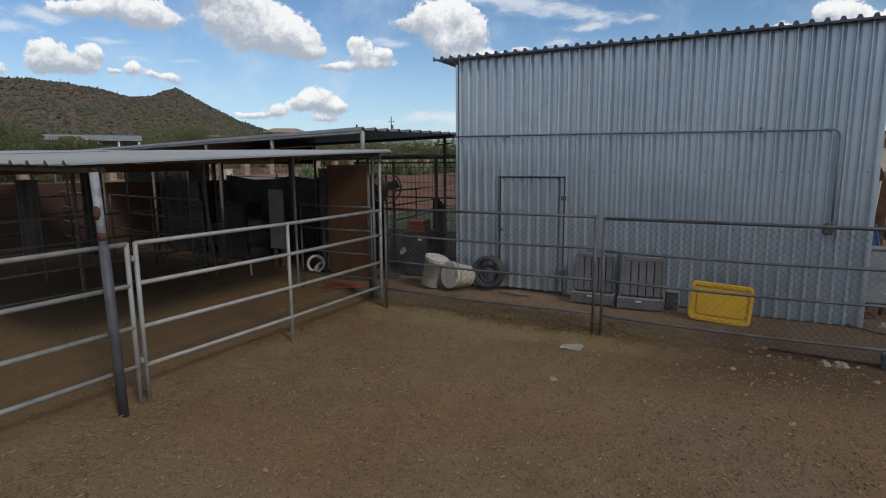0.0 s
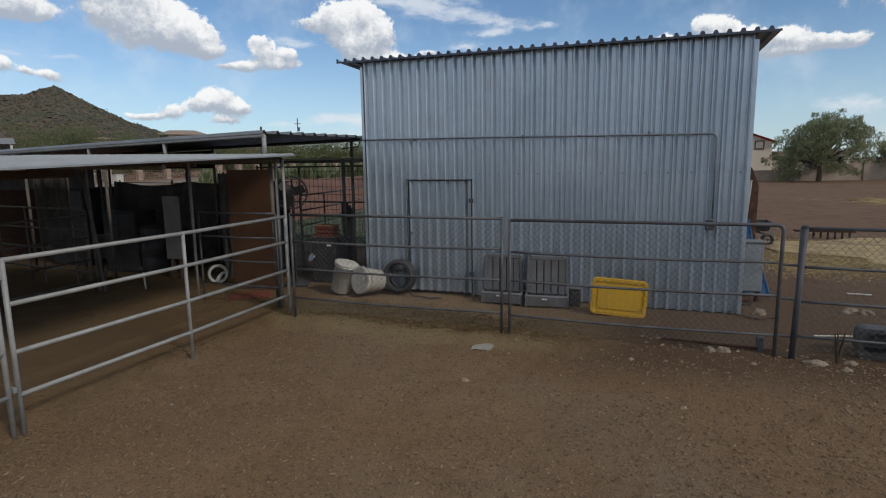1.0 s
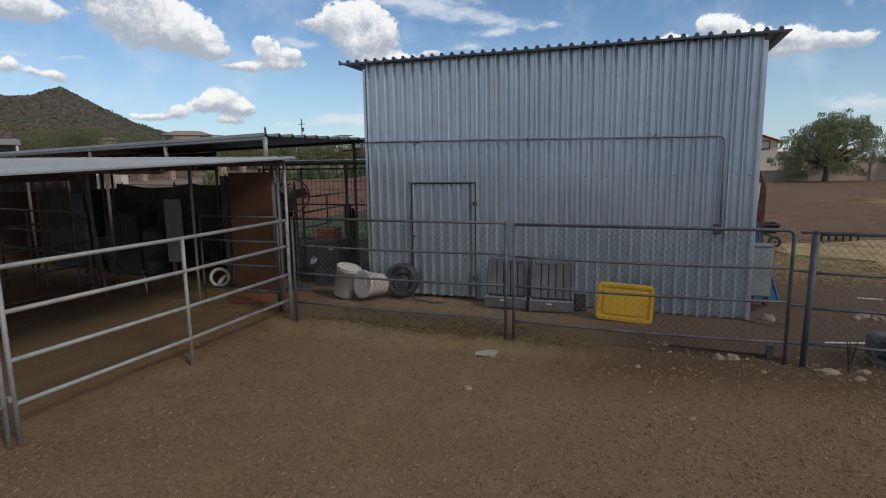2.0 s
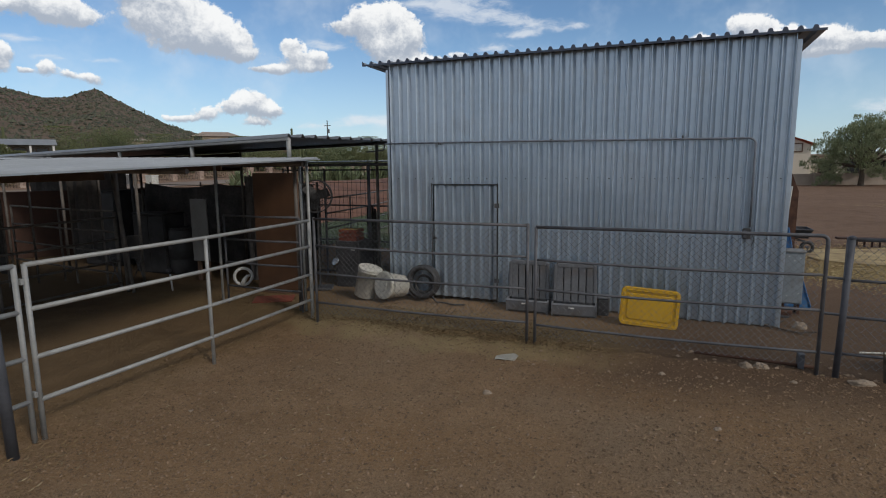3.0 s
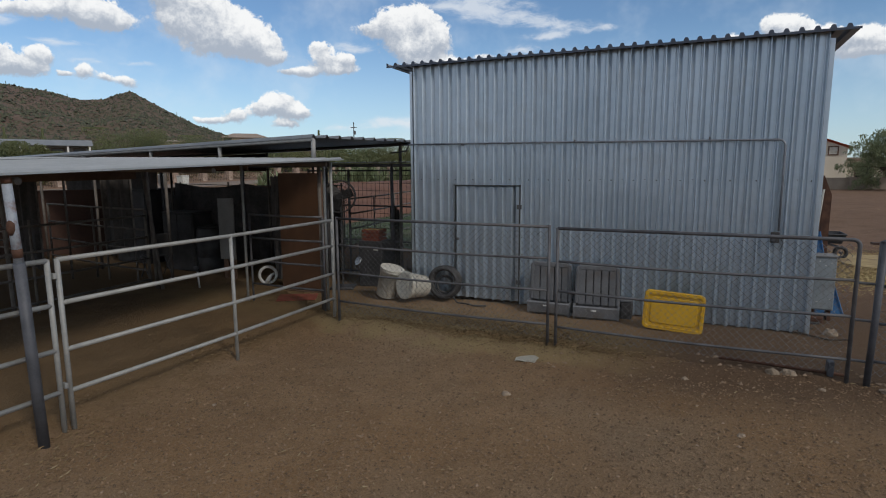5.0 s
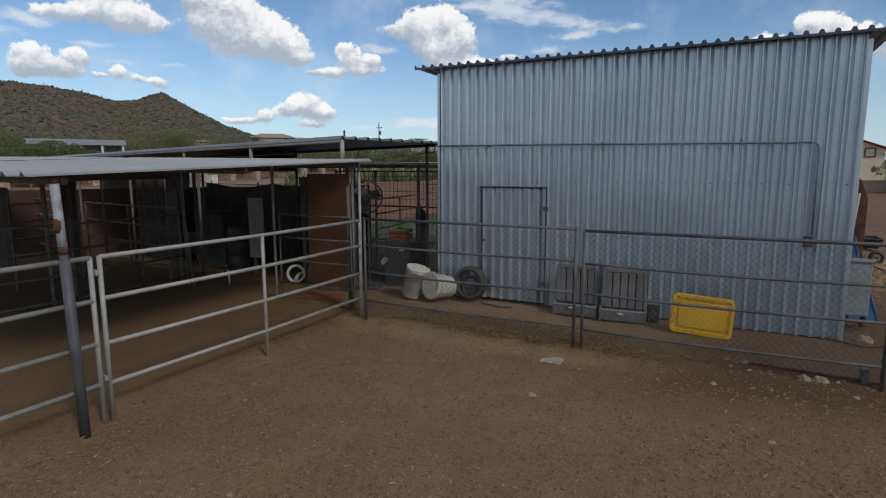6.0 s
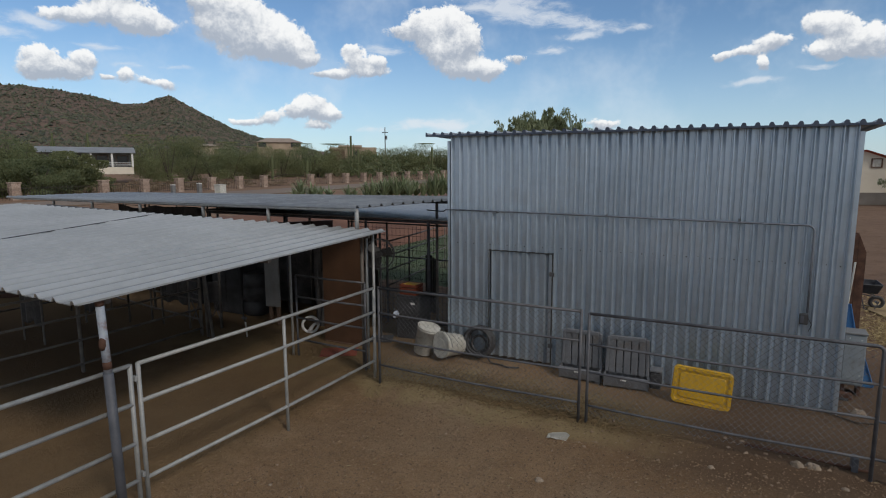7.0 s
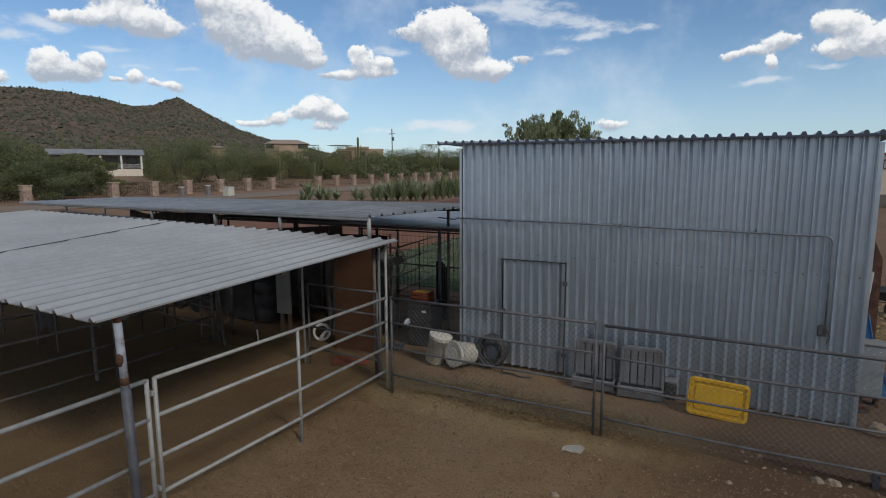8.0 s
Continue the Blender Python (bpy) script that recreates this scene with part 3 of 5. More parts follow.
# overhead service line from the conduit to the stalls
solo("overhead_cable", P([(-4.36, CY, 2.585), (-4.7, 9.3, 2.50), (-5.3, 9.75, 2.48)], .012, 6), PIPE_DARK, "thin dark cable running from shed to stalls", "cable")

# ---- fence of pipe rails and chain link ----
FY = 6.98


def chain_link(x0, x1, z0, z1, step=.078):
    """Woven zigzag wires."""
    bm = bmesh.new()
    k = 0
    x = x0
    half = step / 2
    while x + half <= x1 + 1e-6:
        pts, z, i = [], z0, 0
        while z <= z1:
            pts.append((x + (half if (i + k) % 2 else 0), .005 * (1 if i % 2 else -1), z))
            z += half
            i += 1
        pipe(bm, pts, .0028, 3, False)
        x += half
        k += 1
    return bm


def pipe_panel(x0, x1, label, heights, bent=False, rise=0.0, tall=1.49):
    t = thing("pipe_fence", label, "fence", (x0, FY, 0), group="chain link pipe fence")
    w = x1 - x0
    if bent:
        arc = [(w - .06 + .06 * math.sin(a), 0, tall - .06 + .06 * math.cos(a)) for a in np.linspace(0, math.pi / 2, 6)]
        part("frame", P([(0, 0, -.09), (0, 0, tall)], .020, 10), PIPE_DARK, t, smooth=True)
        part("frame", P([(0, 0, tall - .005)] + arc + [(w, 0, -.06)], .020, 10), PIPE_DARK, t, smooth=True)
    else:
        for x in (0, w):
            part("post", P([(x, 0, -.09), (x, 0, tall + .02)], .020, 10), PIPE_DARK, t, smooth=True)
        part("rail", P([(.0, 0, tall - .005), (w, 0, tall - .005)], .019, 10), PIPE_DARK, t, smooth=True)
    for h in heights:
        sag = [(w * i / 8, 0, h - .02 * math.sin(math.pi * i / 8)) for i in range(9)]
        part("rail", P(sag, .015, 8), PIPE_DARK, t, smooth=True)
    ob = part("wire_mesh", chain_link(.03, w - .03, .10, tall - .04), WIRE, t, "chain link wire mesh")
    ob.location = (0, .035, 0)
    return t


pipe_panel(-4.62, -1.512, "dull steel pipe fence panel with chain link mesh", (1.10, .70, .27))
pipe_panel(-1.41, 1.585, "dull steel pipe fence panel with bent corner and chain link", (1.07, .70, .25), True, tall=1.475)
pipe_panel(1.76, 5.9, "dull steel pipe fence panel with chain link mesh", (1.03, .65, .26), tall=1.45)
pipe_panel(5.95, 10.0, "dull steel pipe fence panel with chain link mesh", (1.03, .65, .26), tall=1.45)
post = thing("fence_post", "thick blue grey steel fence post", "fence post", (1.74, FY - .03, 0))
part("shaft", P([(.01, .02, -.05), (.04, 0, 1.46)], .031, 12), POST_GREY, post, smooth=True)
bm = bmesh.new()
lathe(bm, ((.036, 1.455), (.036, 1.475), (.012, 1.49)), 12, Matrix.Translation((.04, 0, 0)))
part("cap", bm, POST_GREY, post)
for z in (.255, .675, 1.05):
    part("link_rail", P([(-.16, .03, z), (.06, .03, z - .01)], .014, 8), PIPE_DARK, post)

# ---- galvanised corral panels ----


def corral_panel(label, start, end, heights, posts, r=.0215, mat=None, tall=1.45, group="corral panels", slope=0.0):
    a, b = Vector((*start, 0)), Vector((*end, 0))
    t = thing("corral_panel", label, "corral panel", a, group=group)
    d = b - a
    mat = mat or PIPE
    for h in heights:
        part("rail", P([(0, 0, h), tuple(d * .5 + Vector((0, 0, h - .012))), tuple(d + Vector((0, 0, h + slope)))], r, 10), mat, t, smooth=True)
    for f in posts:
        q = d * f
        part("post", P([(q.x, q.y, -.14), (q.x, q.y, tall)], r, 10), mat, t, smooth=True)
    return t


main = corral_panel("shiny galvanised pipe corral panel with four rails", (-4.81, 7.12), (-4.885, 3.25), (1.44, 1.06, .64, .26), (0, .5, 1), .022)
for z in (.30, 1.28):
    part("connector", B(-.10, -.04, -3.93, -3.90, z, z + .05, .005), PIPE, main)
corral_panel("shiny galvanised pipe corral panel with four rails", (-4.89, 3.17), (-4.97, -.9), (1.44, 1.05, .65, .27), (0, .5, 1), .022)
INNER = (1.46, 1.08, .70, .31)
# Panels under the roof take darker pipe colours to carry the stall shade.
corral_panel("steel pipe panel closing the pen, coloured darker for shade", (-6.60, 7.34), (-5.12, 7.32), INNER, (0, 1), .017, PIPE_DARK)
corral_panel("pipe panel dividing the pens, coloured darker for shade", (-9.15, 7.40), (-9.20, 3.45), (1.36, .96, .56, .16), (0, .5, 1), .02, PEN_PIPE)
corral_panel("pipe panel dividing the pens, coloured darker for shade", (-9.20, 3.40), (-9.25, -.6), (1.36, .96, .56, .16), (0, .5, 1), .02, PEN_PIPE)
corral_panel("pipe panel along the back of the pens, coloured darker for shade", (-9.25, 7.45), (-13.0, 7.95), INNER, (0, .5, 1), .02, PEN_PIPE)
corral_panel("pipe panel dividing the pens, coloured darker for shade", (-13.6, 7.9), (-13.7, 3.6), INNER, (0, .5, 1), .02, PEN_PIPE)
corral_panel("pipe panel dividing the pens, coloured darker for shade", (-13.7, 3.5), (-13.8, -.6), INNER, (0, .5, 1), .02, PEN_PIPE)
corral_panel("pipe panel along the back of the pens, coloured darker for shade", (-13.7, 8.0), (-18.0, 8.7), INNER, (0, .5, 1), .02, PEN_PIPE)
corral_panel("pipe panel behind the stalls, coloured darker for shade", (-10.5, 12.6), (-15.5, 13.2), INNER, (0, .5, 1), .02, PEN_PIPE)
corral_panel("pipe panel behind the stalls, coloured darker for shade", (-15.6, 13.2), (-20.5, 13.9), INNER, (0, .5, 1), .02, PEN_PIPE)

# ---- open stall roof over the pens ----
R1X0, R1X1, R1Y0, R1Y1 = -4.70, -15.4, 2.64, 7.32


def roof1_z(x, y):
    return 2.165 + .034 * (y - R1Y0) + .0135 * (R1X0 - x)


stall = thing("stall_roof", "flat shade roof of weathered ribbed metal sheets on pipe posts", "shade roof")
a = R1X1
while a < R1X0 - .1:
    b = min(a + .89, R1X0)
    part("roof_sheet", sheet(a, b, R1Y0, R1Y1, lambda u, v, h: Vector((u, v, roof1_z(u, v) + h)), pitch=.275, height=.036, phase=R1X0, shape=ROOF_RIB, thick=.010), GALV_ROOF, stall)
    a += .89
bm = B(R1X0 - .004, R1X0 + .004, R1Y0 + .01, R1Y1, -.006, .012)
for v in bm.verts:
    v.co.z += roof1_z(R1X0, v.co.y)
part("edge_trim", bm, GALV_ROOF, stall)
for y in (3.0, 5.0, 7.1):
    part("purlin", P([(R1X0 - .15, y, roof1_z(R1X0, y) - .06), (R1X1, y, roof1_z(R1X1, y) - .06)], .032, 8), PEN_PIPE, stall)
for x in (-9.2, -13.6):
    part("beam", B(x - .05, x + .05, R1Y0 + .1, R1Y1 - .05, roof1_z(x, R1Y0) - .20, roof1_z(x, R1Y0) - .06), TIMBER, stall)
    for y in (3.0, 5.1):
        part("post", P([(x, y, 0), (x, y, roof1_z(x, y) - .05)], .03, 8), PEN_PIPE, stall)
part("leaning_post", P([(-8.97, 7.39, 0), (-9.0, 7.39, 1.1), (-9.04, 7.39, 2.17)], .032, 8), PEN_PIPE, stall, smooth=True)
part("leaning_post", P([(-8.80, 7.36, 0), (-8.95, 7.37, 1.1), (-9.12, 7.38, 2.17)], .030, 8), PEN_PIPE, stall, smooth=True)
part("fascia_board", B(R1X1, -6.6, R1Y1 + .03, R1Y1 + .06, 2.18, 2.33), TIMBER, stall)
front_post = part("front_post", P([(-4.801, 2.944, -.18), (-4.79, 2.908, 1.47)], .043, 14), POST_GREY, stall, "grey painted lower pipe of the post", smooth=True)
part("upper_post", P([(-4.79, 2.908, 1.46), (-4.78, 2.88, 2.10)], .036, 14), PEEL, front_post, "upper post with peeling white paint and rust", smooth=True)
part("rust_band", P([(-4.7893, 2.905, 1.515), (-4.788, 2.902, 1.585)], .0375, 14), RUST, front_post, "rust band", smooth=True)
part("rust_patch", P([(-4.780, 2.874, 1.70), (-4.776, 2.870, 1.74), (-4.774, 2.872, 1.79), (-4.777, 2.876, 1.82)], [.020, .031, .030, .014], 12), RUST, front_post, smooth=True)
part("post_head", P([(-4.780, 2.880, 2.105), (-4.779, 2.879, 2.15)], .0365, 14), RUST, front_post, smooth=True)
for x, y in ((-4.93, 7.31), (-5.10, 7.37), (-6.68, 7.30), (-11.4, 7.36), (-13.6, 7.36)):
    part("post", P([(x, y, 0), (x, y, roof1_z(x, min(y, R1Y1)) - .03)], .022, 10), PIPE if x > -7 else PEN_PIPE, stall, smooth=True)

# ---- second, higher shade roof behind ----


def roof2(u, v):
    return Vector((-4.65 - u + .0 * v, 7.22 + .15 * u + v, 2.68 - .016 * u))


back_roof = thing("back_shade_roof", "raised shade roof of ribbed metal sheets on pipe posts", "shade roof")
u = 0
while u < 15.8:
    part("roof_sheet", sheet(0, 3.5, u, min(u + 2.7, 15.8), lambda a, b, h: roof2(b + .60 * (1 - a / 3.5), a) + Vector((0, 0, h)), pitch=.28, height=.045, phase=.1, shape=ROOF_RIB, thick=.010), GALV_LONG, back_roof)
    u += 2.7
part("edge_pipe", P([roof2(.60, .03) - Vector((0, 0, .035)), roof2(15.8, .03) - Vector((0, 0, .035))], .028, 8), PIPE, back_roof, "pale edge pipe")
part("edge_pipe", P([roof2(.1, 2.5) - Vector((0, 0, .035)), roof2(15.8, 2.5) - Vector((0, 0, .035))], .028, 8), PIPE_DARK, back_roof)
for u in (.62, 2.88, 5.02, 7.67, 10.2, 12.7):
    q = roof2(u, .05)
    part("stub_post", P([(q.x, q.y, 2.30), (q.x, q.y, q.z - .03)], .035, 10), PIPE, back_roof, smooth=True)
part("beam", P([roof2(.3, .05) * 1.0 - Vector((0, 0, .40)), roof2(13.2, .05) - Vector((0, 0, .20))], .035, 8), PIPE_DARK, back_roof)
for u in (.53, 4.6, 7.3, 9.9, 13.0):
    q = roof2(u, .05)
    part("post", P([(q.x, q.y, 0), (q.x, q.y, 2.30)], .028, 8), PEN_PIPE, back_roof, smooth=True)
bm = bmesh.new()
lo, hi = roof2(5.2, 3.42), roof2(12.4, 3.42)
for dy in (0, .03):
    bm.faces.new([bm.verts.new(v + Vector((0, dy, dz))) for v, dz in ((lo, -.46), (hi, -.34), (hi, -.02), (lo, -.02))])
bmesh.ops.bridge_loops(bm, edges=bm.edges[:])
part("rear_fascia", bm, RUST_BOARD, back_roof, "rust brown board under the rear edge")
for u in (.45, 4.2, 8, 12):
    q = roof2(u, 2.5)
    part("post", P([(q.x, q.y, 0), (q.x, q.y, q.z - .03)], .03, 8), PEN_PIPE, back_roof, smooth=True)

# ---- low dark roof over the cage ----
cage_roof = thing("cage_roof", "low corrugated metal roof over wire cage", "shade roof")
for a, b in ((-11.6, -10.4), (-10.4, -9.2), (-9.2, -8.0), (-8.0, -6.8), (-6.8, -5.6), (-5.6, -4.36)):
    part("roof_sheet", sheet(a, b, 9.5, 14.0, lambda u, v, h: Vector((u, v, 2.295 + h + .012 * (v - 9.5))), pitch=.075, height=.018, phase=0, shape=((0, 0), (.25, .85), (.5, 1), (.75, .85), (1, 0)), thick=.006), GALV_LONG, cage_roof)
for x in (-11.4, -8.9, -6.7, -5.20):
    part("post", P([(x, 9.62, 0), (x, 9.62, 2.285)], .032, 8), PIPE_DARK, cage_roof, smooth=True)
for x in (-11.4, -9.0, -4.6):
    part("post", P([(x, 12.2, 0), (x, 12.2, 2.32)], .032, 8), PIPE_DARK, cage_roof, smooth=True)
part("beam", P([(-11.5, 9.62, 2.25), (-4.4, 9.62, 2.25)], .03, 8), PIPE_DARK, cage_roof)

solo("roof_cable", P([(-8.85, 2.9, roof1_z(-8.85, 2.9) + .034), (-10.05, 7.25, roof1_z(-10.05, 7.25) + .034)], .007, 6), BLACK, "dark cable lying across the stall roof", "cable")

# ---- things along the shed ----


def bucket_mesh(r0, r1, h, n=22):
    bm = bmesh.new()
    return lathe(bm, ((r0 * .94, 0), (r0, .01), (r1, h - .05), (r1 + .012, h - .045), (r1 + .012, h - .02), (r1 + .004, h - .015), (r1 + .004, h), (r1 - .02, h + .006)), n)


def tub(label, at, r0, r1, h, tilt, n=22):
    t = thing("bucket", label, "bucket", group="white buckets by the shed")
    t.matrix_basis = Matrix.Translation(at) @ tilt
    part("body", bucket_mesh(r0, r1, h, n), CREAM, t, smooth=True)
    bm = bmesh.new()
    lathe(bm, ((r1 + .016, h - .012), (r1 + .018, h + .01), (r1 - .01, h + .018), (r1 * .5, h + .012), (r1 * .45, h + .02), (.02, h + .02)), n)
    part("lid", bm, CREAM, t)
    bm = bmesh.new()
    torus(bm, r1 + .02, .006, Matrix.Translation((0, 0, h - .06)) @ pose(0, 0, 0, 12), 20, 6, math.pi)
    part("handle", bm, PIPE, t)
    return t


tub("dirty white plastic bucket tipped on the dirt", (-4.02, 8.60, .225), .18, .215, .42, pose(0, 0, 0, 80, 0, -24), 14)
tub("dirty white plastic bucket leaning behind another", (-4.66, 8.40, .05), .17, .19, .50, pose(0, 0, 0, 4, 16, 10))

coil = thing("hose_coil", "black rubber hose coiled against the metal wall", "hose", (-3.67, 8.625, 0))
for i in range(5):
    bm = bmesh.new()
    torus(bm, .255 - .018 * (i % 3) , .026, Matrix.Translation((.012 * math.sin(i * 2), .105 - .043 * i, .30 + .006 * i)) @ pose(0, 0, 0, 82), 32, 8)
    part("loop", bm, BLACK, coil, smooth=True)
bm = bmesh.new()
torus(bm, .14, .022, Matrix.Translation((0, .03, .27)) @ pose(0, 0, 0, 82), 24, 8)
part("loop", bm, BLACK, coil, smooth=True)
part("hose_end", P([(.2, -.09, .10), (.3, -.16, .03), (.45, -.15, .025), (.62, -.22, .025), (.8, -.16, .025)], .013, 8), BLACK, coil, smooth=True)


def feeder(x, y, turn, label):
    t = thing("hay_feeder", label, "feeder", (x, y, 0), turn, group="hay feeders by the wall")
    w, h = .64, .78
    bm = bmesh.new()
    for x0, x1 in ((0, .05), (w - .05, w)):
        box(bm, x0, x1, .02, .07, .20, h, .012)
    box(bm, .05, w - .05, .02, .07, h - .07, h, .012)
    for v in bm.verts:      # rounded shoulders, narrower at the top
        rise_ = max(0.0, (v.co.z - .2) / (h - .2))
        v.co.x = w / 2 + (v.co.x - w / 2) * (1 - .05 * rise_)
        if v.co.z > h - .03 and abs(v.co.x - w / 2) > w / 2 - .06:
            v.co.z -= .025
    part("frame", bm, GREY_PLASTIC, t)
    # Black back stands in for the shade inside the slots.
    part("back", B(.05, w - .05, .13, .15, .16, h - .05, .006), BLACK, t)
    for i in range(5):
        x0 = .052 + i * .1084
        part("slat", B(x0, x0 + .094, .028, .062, .19, h - .06, .010), GREY_PLASTIC, t)
    bm = bmesh.new()
    prof = [(-.11, .20), (-.13, .18), (-.10, .03), (-.06, 0), (.12, 0), (.15, .03), (.15, .22), (.13, .22), (.12, .06), (-.05, .05), (-.09, .19)]
    a = [bm.verts.new((0, p, q)) for p, q in prof]
    b = [bm.verts.new((w, p, q)) for p, q in prof]
    for i in range(len(prof)):
        j = (i + 1) % len(prof)
        bm.faces.new((a[i], a[j], b[j], b[i]))
    for x0 in (0, w - .02):
        box(bm, x0, x0 + .02, -.10, .15, .005, .20)
    part("trough", bm, GREY_PLASTIC, t)
    part("sticker", B(.25, .33, -.137, -.134, .135, .155), WHITE, t, "small white sticker")
    return t


feeder(-2.18, 8.52, 0, "grey plastic hay feeder with slotted back")
feeder(-1.48, 8.46, 4, "grey plastic hay feeder with slotted back")
rock = thing("tool_box", "dark dusty box beside the feeder", "box", (-.84, 8.58, 0))
part("body", B(0, .16, 0, .18, 0, .26, .02), BLACK, rock)
part("lid", B(-.01, .17, -.01, .19, .262, .30, .012), GREY_PLASTIC, rock)

lid = thing("tote_lid", "yellow plastic storage lid standing upright on the dirt", "lid", (-.135, 8.29, 0), 3)
lid.matrix_basis = Matrix.Translation((-.130, 8.20, .006)) @ pose(0, 0, 0, 0, 0, 3) @ Matrix.Rotation(radians(3.5), 4, "Y")
LW, LH = .76, .53


def rounded(w, h, r, n=5):
    out = []
    for cx, cz, a0 in ((w / 2 - r, h - r, 0), (-w / 2 + r, h - r, 90), (-w / 2 + r, r, 180), (w / 2 - r, r, 270)):
        for i in range(n + 1):
            a = radians(a0 + 90 * i / n)
            out.append((cx + r * math.cos(a), cz + r * math.sin(a)))
    return out


bm = bmesh.new()
loops = []
for inset, y in ((0, .045), (0, .0), (.008, -.012), (.038, -.012), (.048, .004), (.085, .004), (.095, -.008)):
    pts = rounded(LW - 2 * inset, LH - 2 * inset, .07 - min(inset, .04) * .7)
    loops.append([bm.verts.new((x, y, z + inset)) for x, z in pts])
for a, b in zip(loops, loops[1:]):
    for i in range(len(a)):
        j = (i + 1) % len(a)
        bm.faces.new((a[i], a[j], b[j], b[i]))
bm.faces.new(loops[-1])
bm.faces.new(loops[0][::-1])
tilt = Matrix.Rotation(radians(-5), 4, "X")
bmesh.ops.transform(bm, matrix=tilt, verts=bm.verts)
part("panel", bm, YELLOW, lid)
for z in (.035, LH - .055):
    for i in range(6):
        x = -.29 + i * .102
        bm = B(x, x + .06, -.020, -.005, z, z + .018, .004)
        bmesh.ops.transform(bm, matrix=tilt, verts=bm.verts)
        part("hinge_lug", bm, YELLOW, lid)
for x in (-.345, .325):
    for z in (.12, .26, .40):
        bm = B(x, x + .02, -.020, -.005, z, z + .05, .004)
        bmesh.ops.transform(bm, matrix=tilt, verts=bm.verts)
        part("hinge_lug", bm, YELLOW, lid)

ebox = thing("cabinet", "grey metal electrical cabinet beside the shed", "cabinet", (1.655, 9.60, 0), -2)
part("body", B(0, .27, .02, .30, .16, .92, .010), BOX_GREY, ebox)
part("door", B(.010, .260, 0, .019, .18, .905, .006), BOX_GREY, ebox)
part("top", B(-.010, .280, -.012, .31, .922, .945, .006), PALE_PANEL, ebox)
for x, z in ((.06, .86), (.20, .84), (.13, .80), (.21, .32), (.06, .28)):
    part("paint_chip", B(x, x + .016, -.003, -.001, z, z + .011), WHITE, ebox)
for x in (.02, .21):
    part("foot", B(x, x + .04, .05, .26, .0, .159), RUST, ebox)
debris = thing("scrap_heap", "small heap of rusty scrap beside the cabinet", "scrap", (1.62, 9.42, 0))
part("lump", B(0, .17, .0, .07, .0, .10, .02), RUST, debris)
part("plate", B(-.05, .12, -.06, -.005, .0, .03, .008), BLACK, debris)

tarp = thing("folded_panels", "blue plastic panels leaning beside the shed", "panels", (1.64, 10.2, 0))
for k, (x0, x1, lean, top, y) in enumerate(((.0, .30, -.10, 1.40, .10), (.06, .40, -.12, 1.22, .0), (.12, .50, -.06, .62, -.10))):
    bm = B(x0, x1, y, y + .035, 0, top, .008)
    for v in bm.verts:
        f = v.co.z / top
        v.co.x += lean * f - (.12 * f if v.co.x > (x0 + x1) / 2 else 0)
        v.co.y += .10 * f
    part("panel", bm, BLUE, tarp)
    bm = bmesh.new()
    pipe(bm, [(x1 + .005, y, .02), (x1 + lean - .12, y + .09, top)], .012, 6)
    part("edge_rib", bm, BLUE, tarp)
solo("leaning_lath", P([(1.74, 10.62, .0), (1.84, 10.50, 1.84)], .014, 6), CREAM, "pale wooden lath leaning against the shed corner", "lath")

barrow = thing("wheelbarrow", "dark wheelbarrow standing on the straw behind the shed", "wheelbarrow", (2.98, 16.05, 0))
bm = bmesh.new()
rims = [[bm.verts.new((sx * (.20 + .07 * f), sy * (.26 + .10 * f), .40 + .22 * f)) for sx, sy in ((-1, -1), (1, -1), (1, 1), (-1, 1))] for f in (0, 1)]
bm.faces.new(rims[0][::-1])
for k in range(4):
    bm.faces.new((rims[0][k], rims[0][(k + 1) % 4], rims[1][(k + 1) % 4], rims[1][k]))
bmesh.ops.solidify(bm, geom=bm.faces[:], thickness=.012)
part("tray", bm, POST_GREY, barrow)
part("tray_rim", P([(-.27, -.36, .62), (.27, -.36, .62), (.27, .36, .62), (-.27, .36, .62), (-.27, -.36, .62)], .012, 6), PIPE_DARK, barrow)
for y in (-.24, .24):
    part("frame_tube", P([(-.42, y, .55), (-.10, y, .37), (.22, y * .4, .30)], .014, 6), PIPE_DARK, barrow)
    part("leg", P([(-.12, y, .38), (-.02, y, .015), (.16, y, .015), (.24, y, .22)], .013, 6), PIPE_DARK, barrow)
wheel = part("wheel", torus(bmesh.new(), .12, .04, Matrix.Translation((.24, 0, .16)) @ pose(0, 0, 0, 90), 20, 8), BLACK, barrow, smooth=True)
part("hub", P([(.24, -.05, .16), (.24, .05, .16)], .03, 8), PIPE_DARK, wheel)
solo("blue_tub", lathe(bmesh.new(), ((.09, 0), (.11, .04), (.12, .09), (.13, .095), (.12, .10)), 16), BLUE, "small blue plastic tub on the wheelbarrow", "tub", smooth=True, at=Matrix.Translation((3.10, 15.95, .405)))

gate = thing("wooden_gate", "rust brown board gate leaning behind the shed", "gate", (1.78, 13.55, 0))
for i in range(5):
    x0, z0, z1 = i * .145, 2.12 - .03 * i, 2.09 - .03 * i
    if i == 4:
        z0, z1 = 1.98, 1.62
    bm = B(x0, x0 + .14, 0, .03, .0, 1.0)
    for v in bm.verts:
        if v.co.z > .5:
            v.co.z = z0 if v.co.x < x0 + .07 else z1
    part("board", bm, RUST, gate)
for z in (.35, 1.1):
    part("rail", B(0, .70, .031, .07, z, z + .09, .004), RUST, gate)

